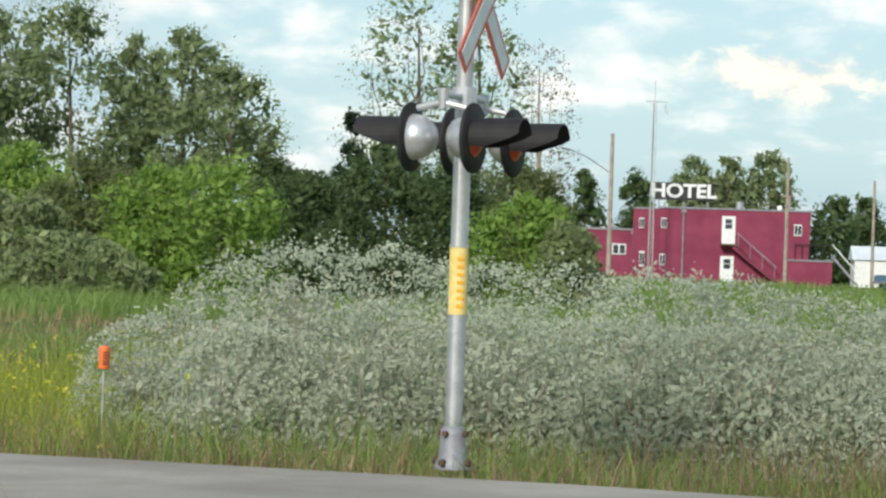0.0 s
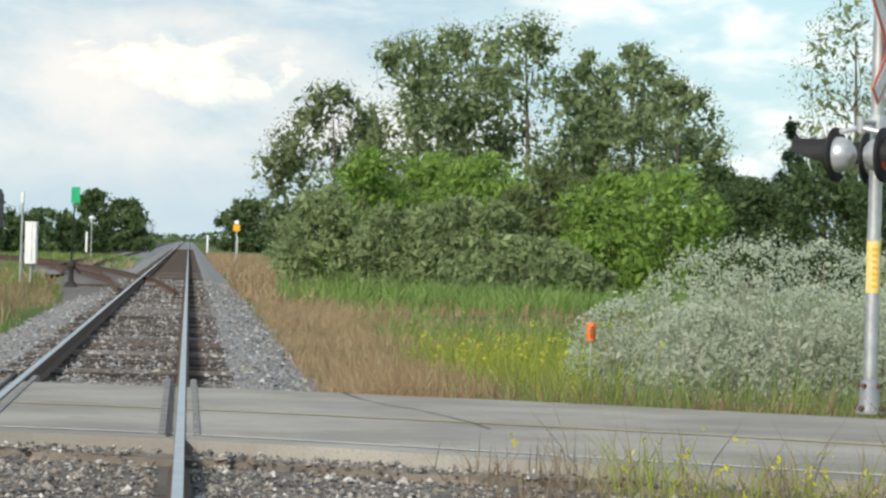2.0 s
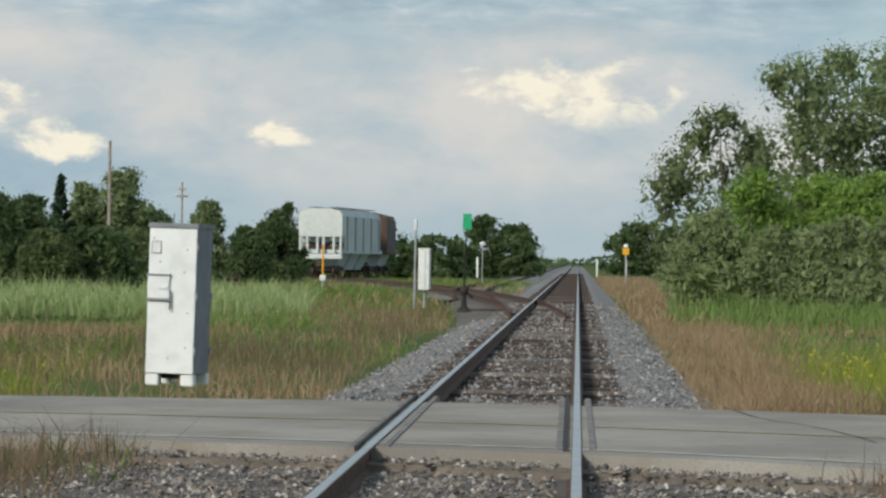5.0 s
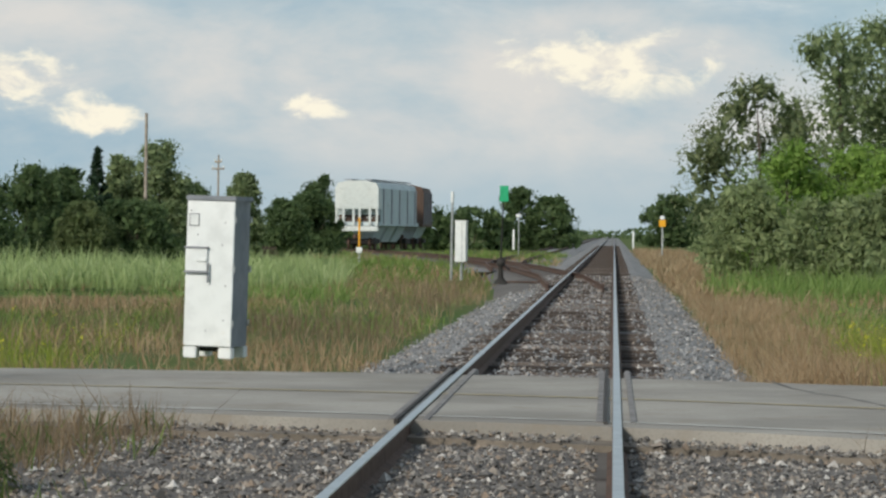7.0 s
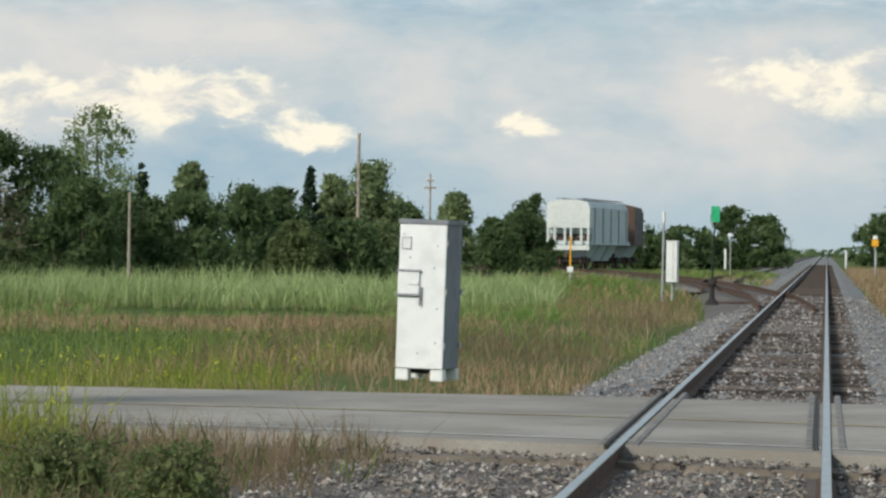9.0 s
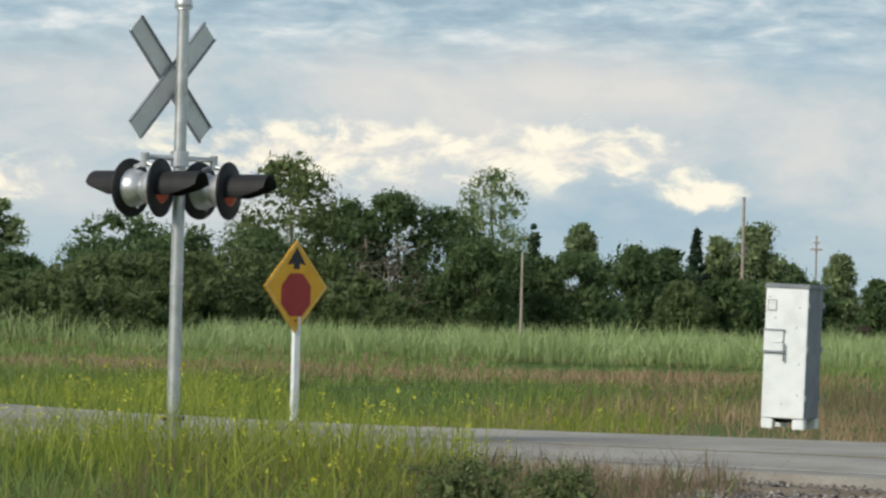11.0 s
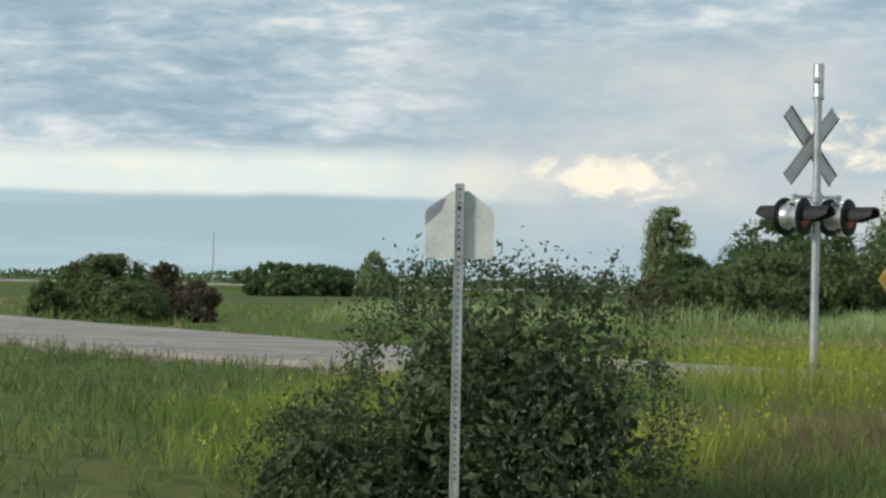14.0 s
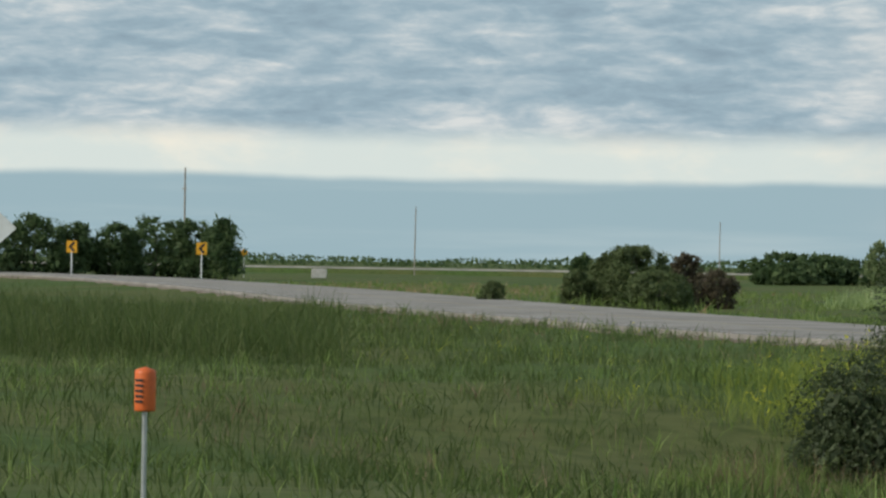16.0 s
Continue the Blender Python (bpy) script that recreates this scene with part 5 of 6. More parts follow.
def crown_points(kind, w_, h_, n, r):
    """Leaf places over the clumps of a crown, larger ones deep inside it, and limb ends."""
    low, roundness, clump, gaps, _ = SHAPES[kind]

    def outline(t):
        if kind == "spruce":
            return (1 - t) * 0.95 + 0.04
        if kind in ("poplar", "shaggy", "sparse", "bare", "olive"):
            return np.clip(0.62 + 1.1 * t, 0, 1) * np.sqrt(np.clip(1 - np.clip((t - 0.4) / 0.62, 0, 1) ** 2.2, 0.03, 1))
        return np.clip(0.86 + 0.7 * t, 0, 1) * np.sqrt(np.clip(1 - t ** 2.6, 0.02, 1))

    rc = np.clip(clump * min(w_, 0.8 * h_), 0.16, 2.4)
    rc *= 1.3
    k = int(np.clip(1.9 * h_ * w_ / rc ** 2 * (1 - 0.5 * gaps), 16, 120))
    t = r.uniform(0, 1, k * 4)
    t = t[r.random(k * 4) < outline(t) + 0.1][:k]
    a = r.uniform(0, 2 * np.pi, len(t))
    rad = rc * r.uniform(0.6, 1.25, len(t)) * (0.55 + 0.45 * outline(t))
    side = 1 + 0.10 * np.sin(2 * a + r.uniform(0, 6)) + 0.10 * np.sin(3 * a + 5 * t + r.uniform(0, 6))
    q = np.maximum(outline(t) * w_ * 0.5 * side - rad * 0.75, 0) * r.uniform(0.35, 1, len(t)) ** 0.4
    z = h_ * (low + (1 - low) * t)
    z = np.clip(z, rad * 0.5, h_ - rad * 0.75)
    cen = np.stack([q * np.cos(a), q * np.sin(a), z], -1)
    p = clump_shell(cen, rad, n, r, 0.95 if kind in ("poplar", "shaggy", "sparse") else 0.8, 0.2 if gaps > 0.3 else 0.1)
    j = r.integers(0, len(cen), max(260, int(n * (0.62 - 0.5 * gaps))))
    core = cen[j] + r.normal(0, 0.3, (len(j), 3)) * rad[j][:, None]
    p[:, 2], core[:, 2] = np.maximum(p[:, 2], 0.04), np.maximum(core[:, 2], 0.04)
    return p, core, cen[r.permutation(len(cen))[:60]]


def limbs(bm, cen, h_, w_, r, base_r, count, low):
    rod(bm, (0, 0, -0.1), (w_ * 0.03, 0, h_ * 0.5), base_r, base_r * 0.55, 8)
    rod(bm, (w_ * 0.03, 0, h_ * 0.5), (0, 0, h_ * 0.88), base_r * 0.55, base_r * 0.12, 7)
    for c in cen[:count]:
        z0 = max(low * h_, c[2] - 0.25 * h_ - 0.2 * abs(c[0]))
        a, b = Vector((0, 0, max(0.05, z0))), Vector(c)
        mid = a.lerp(b, 0.5) + Vector((b.x * 0.22 + r.normal(0, 0.03 * w_), b.y * 0.22, -0.06 * h_ + r.normal(0, 0.02 * h_)))
        mid.z = max(mid.z, 0.08)
        rod(bm, a, mid, base_r * 0.22, base_r * 0.12, 5)
        rod(bm, mid, b, base_r * 0.12, base_r * 0.04, 5)
    return bm


TREE_TEXT = {
    "poplar": ("poplar_tree", "tall slender poplar with fluttering grey-green leaves", "tree"), "shaggy": ("poplar_tree", "shaggy olive-green poplar at the end of the grove", "tree"),
    "maple": ("leafy_shrub", "rounded bright green leafy shrub in the thicket", "shrub"), "willow": ("willow_shrub", "dull grey-green willow shrub by the field", "shrub"),
    "sallow": ("willow_shrub", "dark olive-green willow shrub at the back of the field", "shrub"),
    "olive": ("broadleaf_tree", "pale olive-green broadleaf tree with thin top", "tree"), "dark": ("broadleaf_tree", "dense dark green broadleaf tree in the tree line", "tree"),
    "spruce": ("spruce_tree", "narrow dark green spruce in the tree line", "tree"), "sparse": ("broadleaf_tree", "tall open-crowned tree with sky between its limbs", "tree"),
    "bare": ("bare_tree", "grey half-dead tree with bare twigs", "tree"), "brown": ("brown_shrub", "brownish twiggy shrub beside the trees", "shrub"),
}


def tree(x, y, h_, w_, kind, seed):
    r = np.random.default_rng(seed)
    name, label, cat = TREE_TEXT[kind]
    z = float(ground_z(x, y))
    th = thing(name, x, y, z, 0, label, cat)
    w_ *= 2.0 if kind == "spruce" else 1.15
    dist = math.hypot(x, y)
    size = max(0.04, 0.00046 * dist) * (0.8 if kind == "spruce" else 1.0)
    n = int(np.clip(w_ * h_ * SHAPES[kind][4] * 1.3 * (0.085 / size) ** 1.3, 700, 2200 if dist > 200 else 6000))
    p, core, cen = crown_points(kind, w_, h_, n, r)
    v, f = leaf_quads(p, size, r)
    if kind != "bare":
        v2, f2 = leaf_quads(core[:len(core) // 3] if kind == "sparse" else core, size * 3.2, r)
        v, f = np.concatenate([v, v2]), np.concatenate([f, f2 + len(v)])
    tri_mesh("crown", v, f, LEAF[kind], th)
    bm = limbs(NB(), cen, h_, w_, r, max(0.05, 0.012 * h_ + 0.03), 20 if kind in ("bare", "sparse") else 9, SHAPES[kind][0])
    if kind in ("bare", "sparse"):
        for c in cen[:20]:
            for _ in range(5 if kind == "bare" else 2):
                d = Vector(r.normal(size=3)) * 0.07 * w_
                rod(bm, tuple(c), tuple(Vector(c) + Vector((d.x, d.y, abs(d.z) * 1.2))), 0.014, 0.005, 4)
    part("trunk", bm, M["deadwood" if kind == "bare" else "bark"], th)
    return th


TREES = [
    (5.0, 115.1, 7.2, 4.9, 'shaggy'),
    (7.9, 116.8, 9.1, 4.4, 'poplar'),
    (9.8, 120.5, 9.6, 4.4, 'poplar'),
    (11.8, 117.3, 9.8, 5.2, 'poplar'),
    (14.6, 121.0, 8.9, 2.8, 'poplar'),
    (15.6, 117.8, 8.9, 4.0, 'poplar'),
    (16.8, 114.6, 7.6, 4.0, 'poplar'),
    (5.4, 104.0, 4.7, 4.0, 'maple'),
    (7.7, 105.7, 4.6, 3.6, 'maple'),
    (9.3, 103.5, 4.6, 3.7, 'maple'),
    (4.2, 100.1, 3.4, 3.0, 'willow'),
    (6.6, 98.8, 3.1, 3.4, 'willow'),
    (8.5, 97.5, 3.3, 3.6, 'willow'),
    (11.0, 101.2, 4.3, 2.9, 'olive'),
    (12.4, 98.1, 4.0, 3.4, 'maple'),
    (14.0, 96.8, 4.2, 4.1, 'maple'),
    (9.4, 93.4, 2.1, 4.6, 'willow'),
    (18.3, 113.5, 4.6, 2.9, 'dark'),
    (19.1, 113.3, 4.2, 2.5, 'dark'),
    (20.3, 111.8, 6.1, 2.0, 'spruce'),
    (22.9, 114.4, 10.6, 4.3, 'sparse'),
    (25.3, 116.0, 10.6, 3.6, 'sparse'),
    (27.1, 114.8, 9.1, 2.3, 'bare'),
    (18.4, 109.0, 4.1, 4.1, 'dark'),
    (20.4, 106.7, 5.0, 4.4, 'dark'),
    (22.0, 104.4, 4.5, 3.4, 'dark'),
    (23.1, 100.2, 3.5, 3.4, 'maple'),
    (24.3, 99.0, 2.7, 2.3, 'willow'),
    (25.4, 110.0, 4.5, 3.5, 'olive'),
    (73.5, 288.8, 9.4, 3.8, 'dark'),
    (79.2, 292.7, 10.1, 3.8, 'dark'),
    (85.5, 296.5, 11.1, 4.6, 'poplar'),
    (88.6, 295.9, 11.1, 3.7, 'poplar'),
    (92.2, 295.1, 11.7, 5.2, 'poplar'),
    (101.4, 303.4, 8.3, 6.6, 'dark'),
    (107.3, 312.3, 8.3, 5.0, 'dark'),
    (-22.6, 259.1, 6.0, 4.2, 'dark'),
    (-19.7, 299.4, 5.3, 11.6, 'dark'),
    (-12.3, 299.8, 3.9, 7.3, 'dark'),
    (-8.8, 330.0, 6.2, 4.7, 'dark'),
    (-5.8, 330.2, 5.3, 5.4, 'dark'),
    (7.8, 421.1, 7.0, 7.3, 'dark'),
    (11.6, 401.3, 5.9, 4.1, 'dark'),
    (-36.8, 108.8, 3.7, 5.9, 'dark'),
    (-35.0, 110.2, 4.2, 5.5, 'dark'),
    (-31.5, 109.3, 6.6, 4.6, 'olive'),
    (-31.0, 105.7, 4.0, 5.5, 'dark'),
    (-29.2, 109.2, 5.1, 4.2, 'dark'),
    (-27.9, 110.6, 5.4, 4.3, 'dark'),
    (-26.4, 111.9, 5.0, 4.3, 'dark'),
    (-24.2, 107.1, 3.9, 3.0, 'dark'),
    (-26.2, 118.6, 6.6, 3.2, 'sparse'),
    (-25.4, 122.8, 4.7, 1.2, 'spruce'),
    (-24.0, 125.1, 4.9, 1.5, 'poplar'),
    (-23.6, 111.5, 3.4, 4.1, 'dark'),
    (-21.8, 111.3, 3.4, 4.1, 'dark'),
    (-21.2, 119.6, 3.9, 4.6, 'dark'),
    (-20.1, 121.9, 3.9, 3.3, 'dark'),
    (-19.8, 128.1, 4.8, 1.3, 'spruce'),
    (-19.2, 130.2, 4.6, 1.6, 'poplar'),
    (-17.8, 130.5, 5.1, 2.7, 'poplar'),
    (-17.8, 112.6, 2.6, 2.4, 'sallow'),
    (-16.4, 114.5, 2.7, 3.2, 'dark'),
    (-17.4, 136.7, 3.6, 3.0, 'dark'),
    (-17.3, 157.1, 4.4, 1.9, 'poplar'),
    (-17.6, 146.9, 3.0, 3.3, 'dark'),
    (-16.9, 172.5, 3.3, 2.6, 'dark'),
    (-17.0, 187.8, 3.9, 3.3, 'dark'),
    (-33.5, 101.3, 3.1, 6.1, 'sallow'),
    (-31.4, 104.0, 3.1, 5.9, 'sallow'),
    (-29.4, 106.7, 3.1, 4.8, 'sallow'),
    (-27.3, 107.1, 3.5, 2.9, 'bare'),
    (-34.5, 99.9, 3.0, 5.2, 'sallow'),
    (-26.0, 109.7, 2.4, 4.8, 'dark'),
    (-27.4, 103.7, 2.2, 4.3, 'sallow'),
    (-40.1, 116.7, 4.8, 5.8, 'dark'),
    (-34.7, 98.9, 2.9, 4.9, 'sallow'),
    (-36.5, 99.7, 2.5, 3.5, 'sallow'),
    (-33.0, 100.8, 3.0, 5.1, 'sallow'),
    (-38.7, 102.8, 2.4, 2.8, 'dark'),
    (-41.6, 107.1, 4.9, 2.1, 'poplar'),
    (-40.4, 106.2, 3.0, 2.5, 'dark'),
    (-37.0, 92.9, 1.9, 1.9, 'brown'),
    (-36.7, 95.7, 2.0, 3.2, 'sallow'),
    (-35.2, 94.9, 2.1, 3.2, 'sallow'),
    (-33.7, 95.4, 2.1, 4.8, 'sallow'),
    (-52.7, 80.8, 2.3, 3.1, 'sallow'),
    (-54.2, 81.2, 2.0, 1.6, 'sallow'),
    (-48.0, 74.2, 1.4, 2.8, 'sallow'),
    (-53.4, 86.0, 2.1, 1.7, 'brown'),
    (-50.3, 83.0, 1.5, 1.6, 'brown'),
    (-54.2, 79.0, 1.4, 1.2, 'sallow'),
    (-56.6, 76.8, 0.9, 1.0, 'sallow'),
    (-128.8, 244.0, 2.0, 7.0, 'dark'),
    (-127.6, 246.7, 2.6, 5.8, 'dark'),
    (-124.7, 250.3, 2.3, 7.1, 'dark'),
    (-130.4, 243.2, 1.6, 3.9, 'dark'),
    (-151.9, 244.1, 2.3, 1.8, 'dark'),
    (-164.1, 173.4, 4.7, 6.1, 'dark'),
    (-162.1, 175.9, 4.9, 5.1, 'dark'),
    (-160.7, 179.2, 4.5, 4.0, 'dark'),
    (-159.1, 182.6, 4.4, 4.6, 'dark'),
    (-157.7, 185.9, 5.1, 6.4, 'dark'),
    (-154.4, 186.9, 4.8, 5.8, 'dark'),
    (-152.0, 187.2, 5.0, 4.0, 'dark'),
    (-182.0, 346.5, 3.5, 11.6, 'dark'),
    (-177.6, 349.4, 3.3, 7.1, 'dark'),
    (-120.3, 243.6, 4.1, 2.0, 'sparse'),
    (-157.7, 255.0, 2.6, 1.6, 'dark'),
]
for i, row in enumerate(TREES):
    tree(*row, 100 + i)


def bush(name, x, y, h_, w_, dep, mat, n, size, label, seed, shoots=0, stem="bark", ragged=1.0):
    """A leafy bush down to the ground: many twig-ends wrapped in small leaves."""
    r = np.random.default_rng(seed)
    th = thing(name, x, y, float(ground_z(x, y)), 0, label, "bush")
    k = 130
    d = r.normal(size=(k, 3))
    d[:, 2] = np.abs(d[:, 2]) * 1.3 - 0.12
    d /= (np.abs(d) ** 3).sum(axis=1)[:, None] ** (1 / 3)
    rc = 0.15 * min(w_, 1.6 * h_) * r.uniform(0.6, 1.3, k)
    reach = r.uniform(0.45, 1.0, k) ** 0.4 * (1 + ragged * r.normal(0, 0.07, k))
    tip = d * reach[:, None] * (np.array([w_ / 2, dep / 2, h_])[None] - rc[:, None] * 0.8)
    tip[:, 2] = np.maximum(tip[:, 2] + 0.04 * h_, 0.05)
    p = clump_shell(tip, rc, n, r, 1.1, 0.16 * ragged + 0.05)
    sh = []
    bm = NB()
    for j in range(shoots):
        a = Vector((r.uniform(-0.42, 0.30) * w_, r.uniform(-0.3, 0.3) * dep, h_ * 0.85))
        b = a + Vector((r.normal(0, 0.16), r.normal(0, 0.12), h_ * r.uniform(0.06, 0.25)))
        rod(bm, a, b, 0.008, 0.003, 4)
        u = r.uniform(0, 0.97, (90, 1))
        sh.append(np.array(a) * (1 - u) + np.array(b) * u + r.normal(0, 0.028, (90, 3)))
    if sh:
        p = np.concatenate([p, *sh])
    p[:, 2] = np.maximum(p[:, 2], 0.02)
    j = r.integers(0, k, n // 4)
    inner = tip[j] * r.uniform(0.35, 0.97, (len(j), 1)) + r.normal(0, 0.3, (len(j), 3)) * rc[j][:, None]
    inner[:, 2] = np.maximum(inner[:, 2], 0.05)
    v, f = leaf_quads(p, size, r, -0.2)
    v2, f2 = leaf_quads(inner, size * (2.0 if ragged < 0.5 else 3.2), r, -0.2)
    v, f = np.concatenate([v, v2]), np.concatenate([f, f2 + len(v)])
    tri_mesh("leaves", v, f, mat, th)
    for j in r.choice(k, 40, replace=False):
        rod(bm, (tip[j, 0] * 0.12, tip[j, 1] * 0.12, 0), tuple(tip[j]), 0.016, 0.004, 5)
    part("woody_stem", bm, M[stem], th)
    return th


SILVER = [(4.95, 36.9, 1.06, 1.1), (5.6, 36.5, 1.52, 1.1), (6.15, 36.4, 1.69, 1.2), (6.85, 36.2, 1.67, 1.3), (7.6, 36.0, 1.54, 1.2), (8.4, 35.85, 1.47, 1.25), (9.15, 35.7, 1.44, 1.3), (9.8, 35.55, 1.36, 1.1), (10.6, 35.4, 1.24, 1.1), (11.15, 35.2, 1.16, 1.0), (5.5, 35.5, 1.05, 1.1), (6.5, 35.2, 1.25, 1.2), (7.5, 34.9, 1.2, 1.2), (8.5, 34.7, 1.1, 1.2), (9.5, 34.5, 1.1, 1.2), (10.5, 34.2, 0.97, 1.1)]
for i, (x, y, h_, w_) in enumerate(SILVER):
    bush("silver_bush", x, y, h_ * 1.13, w_ * 1.45, 1.5, LEAF["silver"], 10500, 0.023, "silvery grey-green wolf willow bush in a thicket", 400 + i, 0, "wood", 0.25)
bush("willow_bush", -6.49, 8.83, 2.61, 3.86, 2.50, LEAF["bushnear"], 50000, 0.030, "dense dark willow bush with tall shoots behind the sign", 500, 9, "bark", 0.7)
bush("willow_bush", -7.81, 7.65, 1.33, 1.95, 1.8, LEAF["bushnear"], 15000, 0.030, "low dark side clump of the willow bush", 501, 3)
bush("brown_bush", -3.75, 19.2, 0.5, 0.7, 0.7, LEAF["olive"], 5000, 0.02, "small brown-green weed bush among the stones", 502, 3)
bush("weed_bush", -4.9, 21.2, 0.5, 0.8, 0.7, LEAF["olive"], 5000, 0.022, "small olive weed clump at the gravel edge", 503, 3)

# ---- grasses ----


def blades(xs, ys, hs, r, per=5, width=0.012, spread=0.07, lean=0.5):
    """Bent grass blades in tufts at the given places."""
    n = len(xs) * per
    x = np.repeat(xs, per) + r.normal(0, spread, n)
    y = np.repeat(ys, per) + r.normal(0, spread, n)
    h_ = np.repeat(hs, per) * r.uniform(0.3, 1.15, n)
    z = ground_z(x, y) - 0.02
    dr_, _ = road_dist(x, y)
    u = np.clip((dr_ - 0.4) / 4.0, 0, 1)
    z = z * u + (-0.15) * (1 - u)
    a = r.uniform(0, 2 * np.pi, n)
    wx, wy = np.cos(a) * width * r.uniform(0.6, 1.3, n), np.sin(a) * width * r.uniform(0.6, 1.3, n)
    b = r.uniform(0, 2 * np.pi, n)
    l_ = h_ * np.abs(r.normal(0, lean, n))
    dx, dy = np.cos(b) * l_, np.sin(b) * l_
    v = np.stack([np.stack([x, y, z], -1), np.stack([x + wx + dx * 0.3, y + wy + dy * 0.3, z + h_ * 0.5], -1), np.stack([x + dx, y + dy, z + h_], -1), np.stack([x - wx + dx * 0.3, y - wy + dy * 0.3, z + h_ * 0.5], -1)], 1).reshape(-1, 3)
    f = np.arange(n * 4).reshape(-1, 4)
    return v, f, np.stack([x + dx, y + dy, z + h_], -1)


def patchy(x, y, s, seed):
    """Soft patches between 0 and 1."""
    q = np.random.default_rng(seed)
    t = np.zeros(len(x))
    for k in range(5):
        a, p = q.uniform(0, 6.28), q.uniform(0, 6.28)
        t += np.sin((x * np.cos(a) + y * np.sin(a)) / (s * (0.6 + 0.35 * k)) + p)
    return 0.5 + t / 5


def sow(x0, x1, y0, y1, n, far, r, gap=0.25, bias=1.0, keep=None):
    """Random places in a rectangle, thicker toward its near side; far: +1 beyond the road, -1 before it."""
    x = r.uniform(x0, x1, n)
    y = y0 + (y1 - y0) * r.uniform(0, 1, n) ** bias
    d, s = road_dist(x, y)
    ok = d > gap
    if far:
        ok &= (d > gap) & (((y > np.interp(x, RX[::-1], RY[::-1])) * 2 - 1) == far)
    ok &= ~((np.abs(x + 0.7 - SLOPE * y) < 2.35) & (y > 16))
    ok &= ~((y > 85) & (np.abs(x - np.interp(y, [p[1] for p in SIDE], [p[0] for p in SIDE])) < 2.5) & (y < 285))
    ok &= ~((np.abs(x + 14.9) < 4.3) & (np.abs(y - 84.2) < 8))
    if keep is not None:
        ok &= keep(x, y, r)
    return x[ok], y[ok]


def meadow(name, mat, label, zones, seed, flowers=None):
    r = np.random.default_rng(seed)
    vs, fs, tips, k = [], [], [], 0
    for x0, x1, y0, y1, n, far, h0, h1, width, per, bias, keep in zones:
        x, y = sow(x0, x1, y0, y1, n, far, r, 0.25, bias, keep)
        if not len(x):
            continue
        v, f, t = blades(x, y, r.uniform(h0, h1, len(x)) * (0.75 + 0.5 * patchy(x, y, 1.3, seed)), r, per, width * 0.66, 0.06 + width * 3, 0.65)
        vs.append(v)
        fs.append(f + k)
        tips.append(t)
        k += len(v)
    tri_mesh(name, np.concatenate(vs), np.concatenate(fs), GRASS[mat], None, label, "grass", "stuff")
    if flowers:
        t = np.concatenate(tips)
        t = t[r.random(len(t)) < flowers]
        p = np.repeat(t, 4, axis=0) + r.normal(0, 0.022, (len(t) * 4, 3))
        v, f = leaf_quads(p, 0.021, r, 0)
        tri_mesh("yellow_flowers", v, f, GRASS["yellow"], None, "small yellow flowers scattered over the weeds", "flowers", "stuff")


def some(s, seed, lo=0.45):
    return lambda x, y, r: patchy(x, y, s, seed) + r.normal(0, 0.12, len(x)) > lo


def wedge(x, y, r):
    """The meadow before the road on the left side."""
    a = np.degrees(np.arctan2(-(x - 9.5), y + 26))
    return (a > 12) & (a < 47) & (np.hypot(x - 9.5, y + 26) > 15)


meadow("dry_grass", "tan", "dry tan grass along the ballast and in the fields", [
    (1.7, 5.6, 33, 80, 7800, 1, 0.20, 0.45, 0.008, 5, 1.6, lambda x, y, r: x < 2.7 + 0.02 * (y - 33) + r.exponential(0.75, len(x))),
    (1.9, 6.5, 80, 300, 2600, 1, 0.35, 0.6, 0.03, 5, 1.3, None),
    (-9, -3.0, 36, 115, 3800, 1, 0.25, 0.5, 0.012, 5, 1.4, some(3.0, 11, 0.5)),
    (-26, -3, 112, 236, 3200, 1, 0.35, 0.6, 0.045, 5, 1.2, some(9, 12, 0.45)),
    (-40, -8, 80, 104, 900, 1, 0.28, 0.42, 0.028, 5, 1.0, some(6, 13, 0.4)),
    (-30, -7, 62, 78, 3600, 1, 0.22, 0.36, 0.016, 5, 1.0, some(4, 14, 0.3)),
    (-50, -8, 100, 106, 1600, 1, 0.24, 0.36, 0.03, 5, 1.0, None),
    (3, 30, 48, 95, 2200, 1, 0.25, 0.45, 0.02, 5, 1.0, some(6, 15, 0.5)),
    (1.7, 12, 24, 35, 3500, 1, 0.08, 0.24, 0.006, 5, 1.0, lambda x, y, r: road_dist(x, y)[0] < 0.9),
    (-120, -24, 50, 150, 2600, 1, 0.3, 0.5, 0.03, 5, 1.0, some(9, 16, 0.55)),
    (4.5, 14, 25, 34, 1500, 1, 0.2, 0.45, 0.007, 5, 1.0, some(1.2, 17, 0.5)),
], 21)
